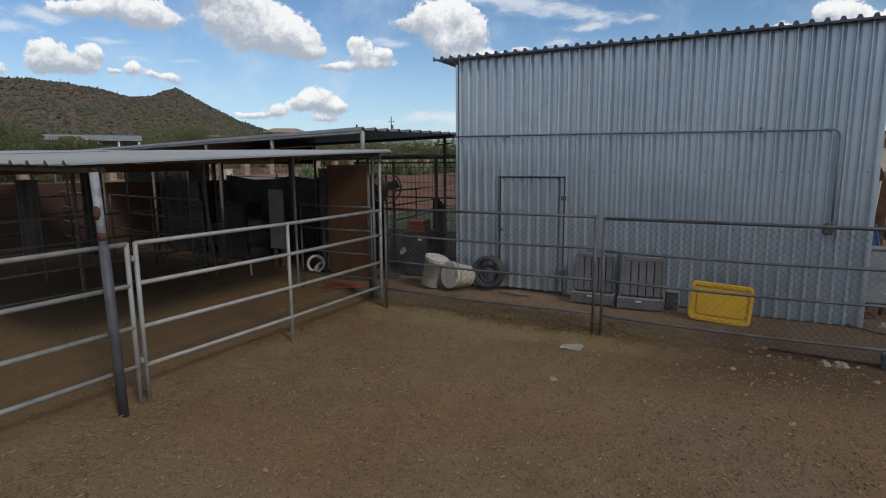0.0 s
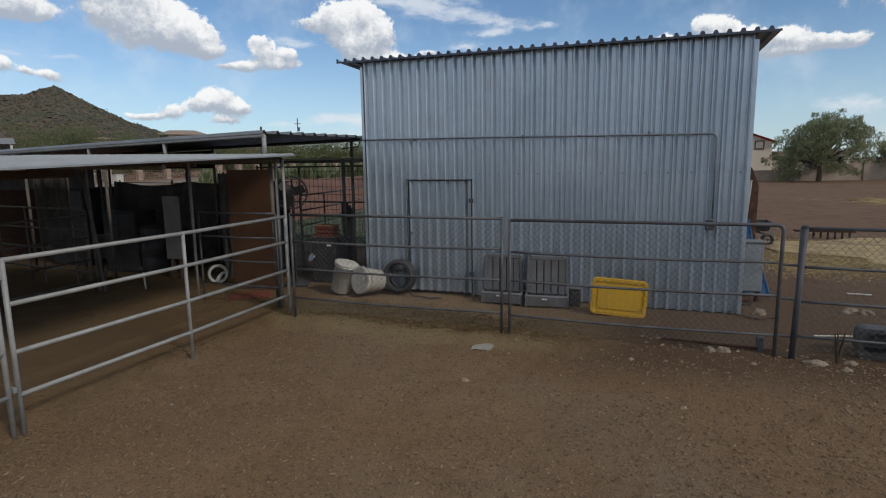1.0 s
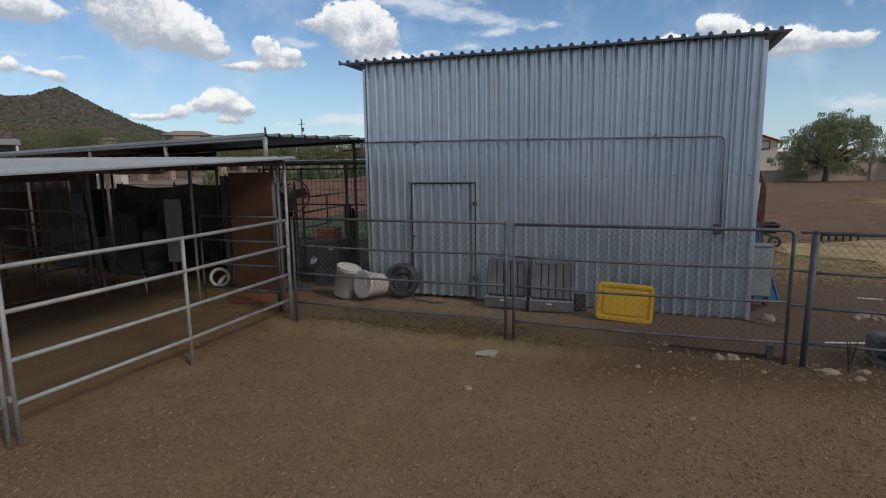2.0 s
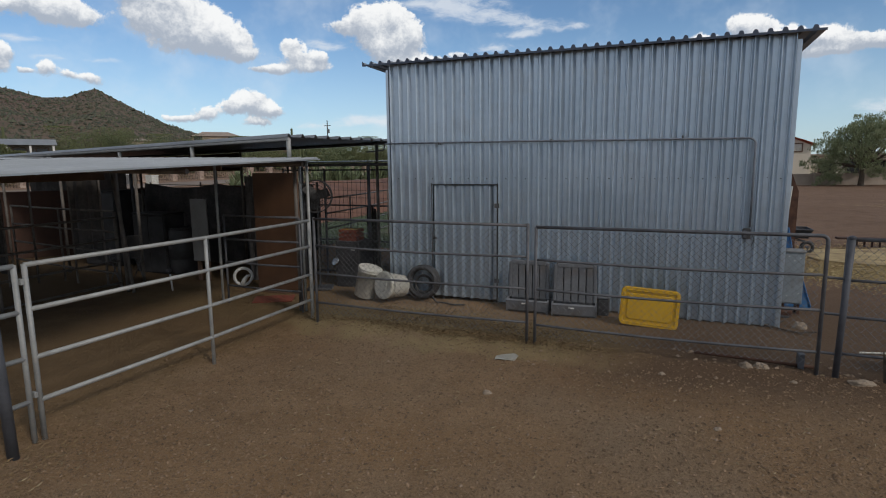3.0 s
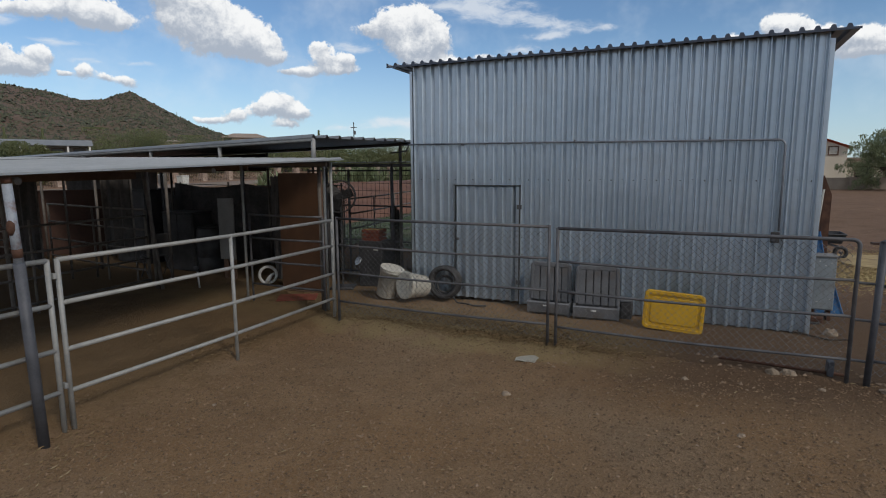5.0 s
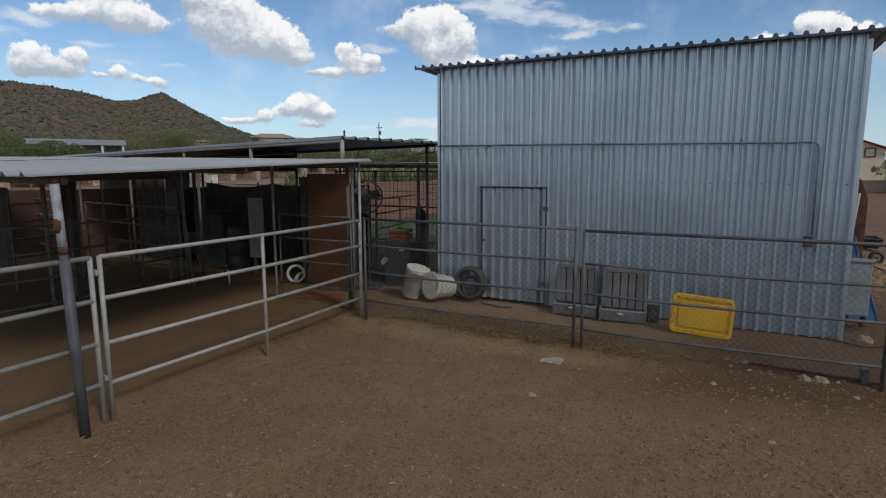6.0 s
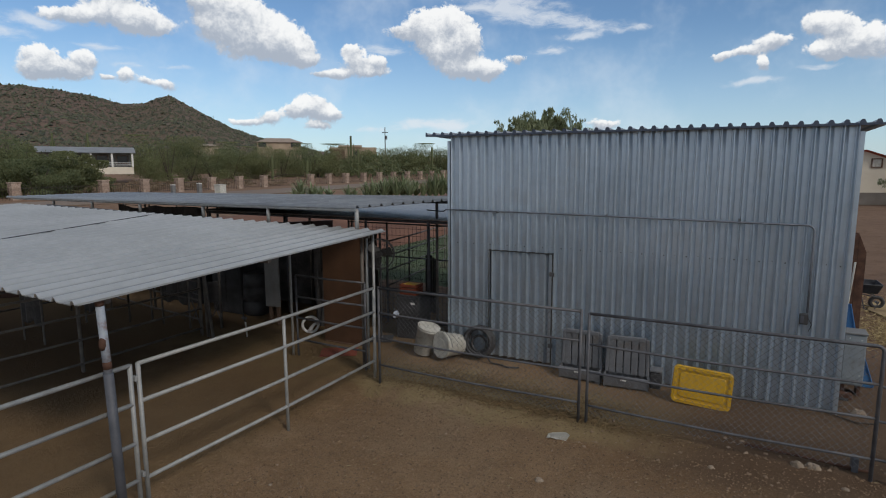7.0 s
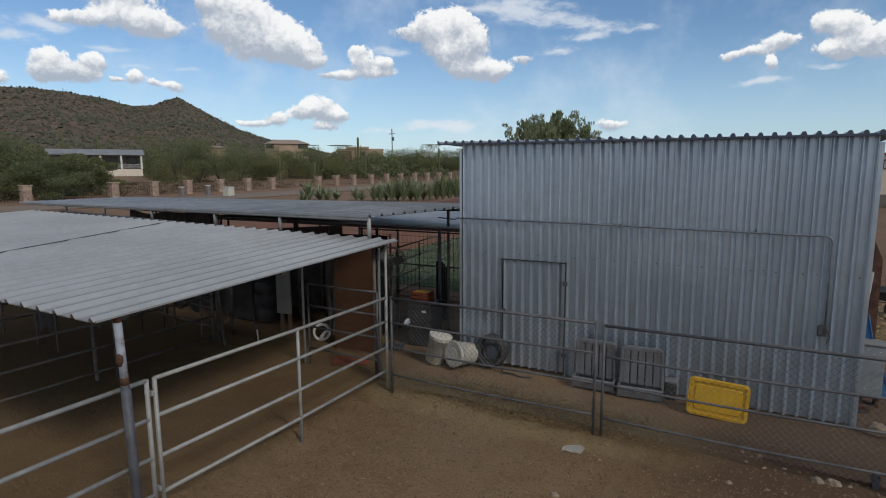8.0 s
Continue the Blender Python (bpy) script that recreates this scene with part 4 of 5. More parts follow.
# ---- litter and stones in the yard ----
rag = thing("board_scrap", "crumpled white scrap of sheeting lying on the dirt", "scrap")
bm = bmesh.new()
vs = [bm.verts.new(v) for v in ((-.17, -.07, .03), (.13, -.10, .035), (.19, .02, .05), (.10, .09, .04), (-.14, .05, .03))]
bm.faces.new(vs)
bmesh.ops.solidify(bm, geom=bm.faces[:], thickness=.022)
bmesh.ops.subdivide_edges(bm, edges=bm.edges[:], cuts=3, use_grid_fill=True)
for v in bm.verts:
    v.co.z += .018 * noise.noise(v.co * 14)
part("sheet", bm, CREAM, rag)
rag.matrix_basis = pose(-1.70, 6.70, yard_z(-1.70, 6.70) - .012, 6, 0, 12) @ Matrix.Diagonal((.82, .9, 1, 1))


def boulder(seed, sx, sy, sz):
    bm = bmesh.new()
    bmesh.ops.create_icosphere(bm, subdivisions=3, radius=1)
    for v in bm.verts:
        k = 1 + .32 * noise.noise(v.co * 1.6 + Vector((seed, 0, 0))) + .20 * noise.noise(v.co * 4 + Vector((0, seed, 0)))
        v.co = Vector((v.co.x * sx * k, v.co.y * sy * k, max(v.co.z * sz * k, -.4 * sz)))
    return bm


for seed, x, y, sx, sy, sz, nm in ((1, .93, 7.0, .09, .07, .075, "stone"), (2, 1.08, 7.02, .10, .08, .08, "stone"), (3, 1.95, 6.83, .17, .08, .07, "stone"), (4, 2.2, 6.72, .07, .06, .05, "stone"),
                                   (5, 1.78, 8.88, .12, .09, .12, "stone"), (6, 3.0, 9.28, .15, .10, .09, "stone"), (16, 3.17, 9.24, .13, .09, .10, "stone"), (17, 2.90, 9.18, .08, .07, .06, "stone"), (7, 1.34, 6.71, .05, .04, .035, "stone"), (8, .08, 6.70, .05, .04, .035, "stone"),
                                   (9, -1.6, 5.62, .07, .06, .05, "stone"), (10, -4.2, 4.2, .03, .03, .02, "stone"), (11, 2.3, 6.95, .09, .07, .05, "stone"), (12, .55, 5.4, .05, .04, .03, "stone"), (13, -3.0, 2.9, .035, .03, .025, "stone")):
    solo(nm, boulder(seed, sx, sy, sz), STONE, "pale rough stone lying on the dirt", "stone", group="loose stones", at=Matrix.Translation((x, y, yard_z(x, y) - sz * .05)) @ Matrix.Diagonal((.75, .75, .75, 1)))
bar = thing("steel_pipe", "rusty pipe lying on the dirt by the fence", "pipe")
part("tube", P([(.42, 7.22, .035), (1.0, 7.20, .03), (1.62, 7.13, .03)], .018, 8), RUST, bar, smooth=True)
part("bracket", B(1.44, 1.50, 7.10, 7.22, .0, .17, .01), POST_GREY, bar)
solo("wooden_lath", P([(3.33, 10.57, .02), (3.66, 10.55, .02)], .013, 6), CREAM, "pale wooden lath lying on the dirt", "lath")
solo("wooden_lath", P([(2.20, 7.9, .02), (2.72, 8.03, .02)], .012, 6), CREAM, "pale wooden lath lying on the dirt", "lath")
solo("dead_branch", P([(1.62, 9.1, .02), (1.35, 8.75, .03), (1.7, 8.55, .02), (1.9, 8.5, .06)], .012, 6), BARK, "thin dead branch by the shed corner", "branch")

tubm = thing("plastic_tub", "dark grey plastic tub lying on its side by the fence", "tub", (2.44, 7.16, 0), -4)
bm = bmesh.new()
loops = []
for inset, y in ((.03, .36), (.0, .30), (.0, .03), (-.018, .028), (-.018, .0), (.03, .0), (.045, .28)):
    loops.append([bm.verts.new((x + .42, y, z + inset + .018)) for x, z in rounded(.84 - 2 * inset, .31 - 2 * inset, .08)])
for a, b in zip(loops, loops[1:]):
    for i in range(len(a)):
        j = (i + 1) % len(a)
        bm.faces.new((a[i], a[j], b[j], b[i]))
bm.faces.new(loops[0][::-1])
bm.faces.new(loops[-1])
part("basin", bm, surface("dark_grey_plastic", (.045, .047, .05), (.08, .082, .086), 2.5, 40, 0.6), tubm)

stump = thing("brush_stump", "dead brown twigs growing at the fence", "shrub", (2.18, 6.95, 0))
rng0 = random.Random(3)
for i in range(11):
    a, h = rng0.uniform(0, 6.28), rng0.uniform(.15, .40)
    part("twig", P([(0, 0, 0), (.025 * math.cos(a), .025 * math.sin(a), h * .5), (.05 * math.cos(a), .05 * math.sin(a), h)], [.022, .014, .005], 5), BARK, stump)

rng = np.random.default_rng(11)


def scatter_stones(name, label, count, x0, x1, y0, y1, smin, smax, mat):
    verts, faces = [], []
    base = [(1, 0, 0), (-1, 0, 0), (0, 1, 0), (0, -1, 0), (0, 0, .75), (0, 0, -.5)]
    tri = [(0, 2, 4), (2, 1, 4), (1, 3, 4), (3, 0, 4), (2, 0, 5), (1, 2, 5), (3, 1, 5), (0, 3, 5)]
    for _ in range(count):
        x, y = rng.uniform(x0, x1), rng.uniform(y0, y1)
        z0 = yard_z(x, y)
        s = smin + (smax - smin) * rng.random() ** 3
        i = len(verts)
        a = rng.uniform(0, 6.28)
        ca, sa = math.cos(a), math.sin(a)
        for bx, by, bz in base:
            k = s * rng.uniform(.6, 1.25)
            px, py = bx * k, by * k * .8
            verts.append((x + px * ca - py * sa, y + px * sa + py * ca, bz * k * .8 + .004 + z0))
        faces += [tuple(i + q for q in f) for f in tri]
    ob = new(name, soup(name, verts, faces, mat))
    return tagged(ob, label, "gravel", kind="stuff")


PEBBLE = leafy("pebbles", (.16, .105, .065), (.28, .205, .145), .95)
CLOD = leafy("dirt_clods", (.095, .062, .037), (.27, .18, .11), .95)
scatter_stones("gravel", "small pale pebbles scattered over the dirt", 2600, -4.6, 5, .6, 8.6, .004, .026, PEBBLE)
scatter_stones("dirt_clods", "crumbs of brown dirt scattered over the yard", 70000, -4.6, 5, .6, 7.0, .004, .021, CLOD)
scatter_stones("manure_crumbs", "dark crumbs along the fence lines", 2500, -5.4, -4.5, -.5, 7.3, .004, .018, CLOD)
scatter_stones("rubble", "pale rubble along the foot of the fence", 340, -1.5, 6, 6.6, 7.5, .006, .045, PEBBLE)


def straw_patch(name, label, count, spots, mat, length=.10):
    verts, faces = [], []
    for _ in range(count):
        cx, cy, rx, ry = spots[rng.integers(len(spots))]
        x, y = cx + rng.normal() * rx, cy + rng.normal() * ry
        a, l = rng.uniform(0, 6.28), length * rng.uniform(.4, 1.3)
        i = len(verts)
        dx, dy, wz = l * math.cos(a), l * math.sin(a), .0035 * (1 + length * 6)
        z = .008 + rng.random() * .02 + (yard_z(x, y) if y < 10 else 0)
        verts += [(x - dx, y - dy, z), (x - dy / l * wz, y + dx / l * wz, z + .008), (x + dx, y + dy, z + rng.random() * .02), (x + dy / l * wz, y - dx / l * wz, z)]
        faces += [(i, i + 1, i + 2), (i, i + 2, i + 3), (i, i + 1, i + 3)]
    ob = new(name, soup(name, verts, faces, mat))
    return tagged(ob, label, "straw", kind="stuff")


HAY = leafy("hay_stalks", (.13, .085, .04), (.23, .158, .08), .95)
HAY_PALE = leafy("pale_stalks", (.20, .15, .085), (.32, .25, .15), .95)
STRAW_BITS = leafy("straw_stalks", (.30, .22, .10), (.52, .41, .21), .95)
straw_patch("hay_litter", "trodden hay and manure behind the fence", 7000, [(-2.6, 7.5, .8, .25), (-3.5, 7.6, .7, .3), (-1.6, 7.4, .6, .2), (-3.0, 7.05, .9, .06), (-1.6, 7.0, .7, .05)], HAY, .026)
straw_patch("pen_litter", "dry grass crumbs along the corral panel", 2600, [(-4.9, 5.5, .2, 1.0), (-4.7, 3, .25, .8), (-4.2, 1.6, .4, .5), (-6.5, 7.6, .6, .4)], HAY, .022)
straw_patch("yard_straw", "short pale straw stalks trodden into the yard", 900, [(-3.6, 3.0, .8, 1.2), (-1.5, 3.6, 1.6, 1.4), (1.0, 4.2, 1.6, 1.6), (-2.5, 5.6, 1.5, .8), (3.0, 5.6, 1.0, .8), (-4.4, 2.2, .35, .8)], HAY_PALE, .026)
straw_patch("straw", "yellow straw spread over the field", 42000, [(4.2, 15.4, .9, 1.2), (6.0, 15.6, 1.3, 1.3), (5.0, 13.8, 1.2, .8), (8.5, 15.6, 1.8, 1.3), (12, 16, 2, 1.6), (3.6, 13.4, .8, .7)], STRAW_BITS, .04)
bm = bmesh.new()
bmesh.ops.create_circle(bm, cap_ends=True, segments=40, radius=1)
bmesh.ops.subdivide_edges(bm, edges=bm.edges[:], cuts=1)
for v in bm.verts:
    k = 1 + .25 * noise.noise(v.co * 3)
    v.co = Vector((9.2 + v.co.x * 6.2 * k, 15.7 + v.co.y * 2.5 * k, .034))
solo("straw_bed", bm, STRAW, "flattened bed of yellow straw on the field", "straw", kind="stuff")
straw_patch("straw_far", "thin pale straw far out on the field", 4000, [(12.8, 33, 1.1, 1.2), (16, 34, 2.2, 1.6)], STRAW_BITS, .35)
bench = thing("pallet_bench", "dark weathered wooden rack lying on the straw", "rack", (4.64, 17.7, 0), 4)
for i in range(6):
    part("slat", B(i * .17, i * .17 + .035, 0, .05, .0, .20), RUST_BOARD, bench)
part("rail", B(-.45, .96, -.10, .12, .201, .25), RUST_BOARD, bench)

# ---- inside and behind the stalls ----
ply = thing("plywood_sheet", "brown plywood sheet standing behind the pen", "board", (-6.75, 8.25, 0), 3)
part("board", B(0, .86, 0, .02, .02, 2.12, .003), WOOD, ply)
part("edge_batten", B(.862, .91, -.01, .03, .02, 2.13, .003), TIMBER, ply)
part("foot", B(.0, .86, -.02, .04, .0, .019), TIMBER, ply)


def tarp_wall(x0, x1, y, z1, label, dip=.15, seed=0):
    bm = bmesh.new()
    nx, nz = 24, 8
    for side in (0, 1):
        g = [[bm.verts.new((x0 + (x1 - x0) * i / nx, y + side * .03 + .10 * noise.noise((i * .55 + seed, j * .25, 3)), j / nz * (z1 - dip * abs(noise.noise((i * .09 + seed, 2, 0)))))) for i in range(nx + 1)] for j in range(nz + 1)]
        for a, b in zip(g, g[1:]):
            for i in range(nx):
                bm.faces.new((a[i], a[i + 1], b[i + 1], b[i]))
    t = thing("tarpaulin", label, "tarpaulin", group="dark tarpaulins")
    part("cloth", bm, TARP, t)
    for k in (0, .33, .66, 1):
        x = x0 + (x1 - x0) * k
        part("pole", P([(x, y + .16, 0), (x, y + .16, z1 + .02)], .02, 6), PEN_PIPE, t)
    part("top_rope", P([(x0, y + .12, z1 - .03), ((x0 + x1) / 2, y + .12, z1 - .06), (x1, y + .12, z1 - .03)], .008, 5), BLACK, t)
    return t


tarp_wall(-11.9, -7.0, 10.4, 1.86, "black sheet closing off the dark back of the stalls", .3, 1)
# Added sheets: they block light and cover bright gaps, keeping the stalls dark.
tarp_wall(-13.6, -11.95, 11.0, 1.55, "black sheet closing off the dark back of the stalls", .2, 3)
tarp_wall(-20.5, -16.0, 11.6, 1.50, "black sheet closing off the dark back of the stalls", .3, 17)
tarp_wall(-16.9, -13.1, 10.8, 2.25, "black sheet closing off the dark back of the stalls", .3, 5)
tarp_wall(-15.0, -8.6, 12.8, 1.62, "black sheet closing off the dark back of the stalls", .2, 13)
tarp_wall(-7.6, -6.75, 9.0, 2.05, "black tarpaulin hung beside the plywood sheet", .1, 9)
pale = thing("pale_board", "pale grey board leaning in the stalls", "board", (-8.62, 8.6, 0), 8)
bm = B(0, .36, 0, .03, .40, 1.62, .006)
part("panel", bm, PALE_PANEL, pale)
part("stand", B(.05, .12, .035, .09, .0, 1.2), TIMBER, pale)
part("stand", B(.24, .31, .035, .09, .0, 1.2), TIMBER, pale)
barrel = thing("barrel", "black plastic barrel in the shade of the stalls", "barrel", (-9.5, 9.2, 0))
bm = bmesh.new()
lathe(bm, ((.26, 0), (.29, .04), (.30, .3), (.285, .32), (.30, .34), (.30, .62), (.285, .64), (.30, .66), (.28, .92), (.22, .95)), 20)
part("drum", bm, BLACK, barrel, smooth=True)
bm = bmesh.new()
lathe(bm, ((.27, .952), (.27, .975), (.05, .98)), 20)
part("lid", bm, BLACK, barrel)
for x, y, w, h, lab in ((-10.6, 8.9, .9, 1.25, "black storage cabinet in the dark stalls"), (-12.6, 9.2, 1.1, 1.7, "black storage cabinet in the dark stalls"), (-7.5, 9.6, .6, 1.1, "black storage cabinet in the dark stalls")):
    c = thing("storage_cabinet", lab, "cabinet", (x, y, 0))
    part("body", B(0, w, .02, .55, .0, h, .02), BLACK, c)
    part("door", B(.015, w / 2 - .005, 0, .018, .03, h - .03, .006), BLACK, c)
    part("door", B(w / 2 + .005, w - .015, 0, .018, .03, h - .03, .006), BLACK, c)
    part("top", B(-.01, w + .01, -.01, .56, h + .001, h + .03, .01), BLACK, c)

ring = thing("rope_hoop", "white hose coiled into a hoop behind the panel", "hose", (-7.32, 8.5, 0), 40)
bm = bmesh.new()
torus(bm, .155, .028, Matrix.Translation((0, 0, .185)) @ pose(0, 0, 0, 84), 30, 8)
part("loop", bm, WHITE, ring, smooth=True)
part("hose_end", P([(-.02, -.03, .05), (.02, -.035, .13), (.07, -.03, .19), (.12, -.02, .21)], [.045, .04, .03, .024], 8), WHITE, ring, smooth=True)

tap = thing("standpipe", "white water standpipe with a tap in the pen", "tap", (-8.35, 7.75, 0))
part("pipe", P([(.05, 0, 0), (.02, 0, .30)], .016, 8), WHITE, tap, smooth=True)
part("elbow", P([(.02, 0, .29), (-.02, 0, .40), (-.06, 0, .60), (-.03, 0, .74), (.04, 0, .82)], .012, 8), BLACK, tap, smooth=True)
part("valve", B(-.05, .04, -.03, .03, .35, .40, .008), PIPE_DARK, tap)
mat_ = thing("rubber_mat", "faded red mat lying behind the pen", "mat", (-6.2, 7.42, 0), 32)
part("sheet", B(0, .65, 0, .45, .012, .03, .006), RED_MAT, mat_)


def lawn_chair(at, turn, label):
    t = thing("folding_chair", label, "chair", at, turn, group="chairs in the stalls")
    for y in (-.22, .22):
        part("leg", P([(-.25, y, 0), (.22, y, .45)], .011, 8), PIPE_DARK, t)
        part("leg", P([(.25, y, 0), (-.22, y, .45), (-.32, y, .92)], .011, 8), PIPE_DARK, t)
        part("arm", P([(-.27, y, .66), (.18, y, .64), (.22, y, .45)], .011, 8), PIPE_DARK, t)
    part("seat", B(-.22, .22, -.21, .21, .44, .465, .01), BLACK, t)
    bm = B(-.01, .012, -.21, .21, 0, .46, .008)
    ob = part("backrest", bm, BLACK, t)
    ob.matrix_basis = Matrix.Translation((-.225, 0, .47)) @ pose(0, 0, 0, 0, -12)
    return t


lawn_chair((-10.0, 8.2, 0), 160, "metal folding chair in the dark stalls")

fan = thing("pedestal_fan", "black pedestal fan with a wire guard by the cage", "fan", (-5.77, 8.72, 0), 25)
FZ = 1.70
for R, r_, y in ((.285, .010, -.07), (.285, .010, .05), (.21, .004, -.085), (.14, .004, -.09), (.08, .004, -.09)):
    bm = bmesh.new()
    torus(bm, R, r_, Matrix.Translation((0, y, FZ)) @ pose(0, 0, 0, 90), 28, 6)
    part("guard_ring", bm, BLACK, fan)
for i in range(26):
    a = i * math.tau / 26
    c, s = math.cos(a), math.sin(a)
    part("guard_spoke", P([(.04 * c, -.09, FZ + .04 * s), (.22 * c, -.085, FZ + .22 * s), (.285 * c, -.07, FZ + .285 * s), (.285 * c, .05, FZ + .285 * s)], .003, 5), BLACK, fan)
for i in range(3):
    a = i * math.tau / 3 + .3
    bm = B(.04, .25, -.004, .004, -.085, .085, .002)
    part("blade", bm, BLACK, fan).matrix_basis = Matrix.Translation((0, -.02, FZ)) @ Matrix.Rotation(-a, 4, "Y") @ Matrix.Rotation(.5, 4, "X")
part("motor", P([(0, -.06, FZ), (0, .14, FZ)], .06, 14), BLACK, fan)
part("stand", P([(0, .10, FZ - .05), (0, .10, .03)], .018, 8), BLACK, fan)
part("base", B(-.22, .22, -.10, .28, 0, .04, .01), BLACK, fan)

shelf = thing("tool_cabinet", "black cabinet standing by the wire cage", "cabinet", (-5.62, 9.05, 0))
part("body", B(0, .50, .02, .50, .0, .86, .01), BLACK, shelf)
part("door", B(.01, .49, 0, .019, .05, .82, .005), BLACK, shelf)
part("label_plate", B(.33, .42, -.004, -.001, .70, .74), WHITE, shelf)
bm = bmesh.new()
lathe(bm, ((.01, 0), (.06, .01), (.085, .06), (.088, .075), (.075, .075)), 18, Matrix.Translation((-.04, -.10, .47)) @ pose(0, 0, 0, 62, 0, -20))
solo("steel_bowl", bm, surface("polished_steel", (.65, .65, .66), (.75, .75, .76), 3, 30, .2, 1.0), "shiny steel bowl hung beside the cabinet", "bowl", smooth=True, at=Matrix.Translation((-5.50, 9.10, 0)))
crate = thing("crate", "orange slatted plastic crate on the cabinet", "crate", (-5.58, 9.12, .862))
for z in (0, .075, .15):
    for y in (0, .28):
        part("slat", B(0, .36, y, y + .02, z, z + .055, .004), ORANGE, crate)
    for x in (-.001, .341):
        part("slat", B(x, x + .02, .021, .279, z, z + .055, .004), ORANGE, crate)
part("bottom", B(.021, .339, .021, .279, .002, .012), ORANGE, crate)
part("net", B(.03, .33, .03, .27, .18, .20, .004), YELLOW, crate)

# wire cage behind
cage = thing("wire_cage", "wire mesh cage panels on steel posts", "cage", (0, 9.95, 0))
for x in (-7.4, -6.4, -5.4, -4.45):
    part("post", P([(x, 0, 0), (x, 0, 2.18)], .022, 8), PIPE_DARK, cage)
for z in (.1, .75, 1.45, 2.15):
    part("rail", P([(-7.4, 0, z), (-4.45, 0, z)], .016, 8), PIPE_DARK, cage)
bm = bmesh.new()
x = -7.38
while x < -4.46:
    pipe(bm, [(x, .02, .05), (x, .02, 2.15)], .0035, 4, False)
    x += .10
z = .1
while z < 2.15:
    pipe(bm, [(-7.4, .026, z), (-4.45, .026, z)], .0035, 4, False)
    z += .15
part("mesh_grid", bm, IRON, cage, "welded wire grid")
tall = thing("tall_panel", "dark folded panel standing in the cage", "panel", (-6.05, 11.0, 0))
for i in range(5):
    part("slat", B(i * .06, i * .06 + .05, 0, .02, .0, 1.40 - .05 * abs(i - 1), .004), BLACK, tall)
part("rail", B(0, .30, .021, .04, .6, .66), BLACK, tall)

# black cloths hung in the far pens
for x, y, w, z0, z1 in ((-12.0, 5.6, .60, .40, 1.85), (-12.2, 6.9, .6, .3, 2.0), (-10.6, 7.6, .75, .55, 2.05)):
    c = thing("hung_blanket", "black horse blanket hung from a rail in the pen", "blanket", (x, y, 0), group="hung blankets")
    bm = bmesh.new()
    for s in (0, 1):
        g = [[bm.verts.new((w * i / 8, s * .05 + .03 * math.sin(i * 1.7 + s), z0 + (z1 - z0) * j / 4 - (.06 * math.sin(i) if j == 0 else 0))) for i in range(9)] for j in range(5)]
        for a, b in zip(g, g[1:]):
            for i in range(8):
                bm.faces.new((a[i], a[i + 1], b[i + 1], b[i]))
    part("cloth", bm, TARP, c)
    part("rail", P([(-.05, .025, z1 + .02), (w + .05, .025, z1 + .02)], .02, 8), PEN_PIPE, c)
    for k in (-.05, w + .05):
        part("support", P([(k, .025, z1 + .02), (k, .025, 0)], .02, 8), PEN_PIPE, c)

# ---- garden behind the stalls ----
verts, faces = [], []
steps = [(-12.6, -.05), (-13.4, .22), (-14.6, .50), (-16.4, .92), (-18.2, 1.30), (-19.2, 1.34), (-21.5, .9), (-24.5, -.08)]
for k in range(66):
    y = 13.6 + k * .6
    for x, z in steps:
        verts.append((x + .25 * noise.noise((y * .3, x, 0)), y, z + (.09 * noise.noise((x * .8, y * .5, 3)) + .05 * noise.noise((x * 2.1, y * 2.0, 8)) if z > 0 else 0)))
for k in range(65):
    for i in range(7):
        a = k * 8 + i
        faces.append((a, a + 8, a + 9, a + 1))
faces += [tuple(range(8)), tuple(range(65 * 8 + 7, 65 * 8 - 1, -1))]
me = soup("earth_bank", verts, faces, RED_EARTH)
for f in me.polygons:
    f.use_smooth = len(f.vertices) == 4
solo("earth_bank", me, RED_EARTH, "low bank of bare rust red earth beyond the lawn", "bank", kind="structure")
bm = bmesh.new()
bmesh.ops.create_grid(bm, x_segments=10, y_segments=18, size=1)
for v in bm.verts:
    v.co = Vector((-8.6 + v.co.x * 4.4 + .2 * noise.noise(v.co * 5), 21.2 + v.co.y * 7.6, .035 if max(abs(v.co.x), abs(v.co.y)) < .99 else -.03))
solo("lawn", bm, LAWN, "dark green patch of short lawn behind the cage", "lawn", kind="structure", smooth=True)
verts, faces = [], []
for _ in range(30000):
    x, y, a, h = rng.uniform(-12.6, -4.7), rng.uniform(13.8, 28), rng.uniform(0, 6.28), rng.uniform(.02, .05)
    i = len(verts)
    c, s_ = .010 * math.cos(a), .010 * math.sin(a)
    verts += [(x - c, y - s_, .03), (x + c, y + s_, .03), (x + s_ * 1.5, y - c * 1.5, .03 + h)]
    faces.append((i, i + 1, i + 2))
tagged(new("grass", soup("grass", verts, faces, HEDGE)), "short green grass blades on the lawn", "grass", kind="stuff")
corral_panel("dark steel pipe panel standing on the lawn", (-7.7, 11.9), (-8.35, 16.4), (1.45, 1.08, .70, .30), (0, .33, .66, 1), .02, PEN_PIPE)
bm = B(0, 13.5, 0, .15, 0, 1.68, .02)
bmesh.ops.transform(bm, matrix=pose(-19.5, 3.5, 0, 0, 0, 52), verts=bm.verts)
brown = solo("corral_wall", bm, RUST_BOARD, "rust brown low wall beyond the pens", "wall", kind="structure")


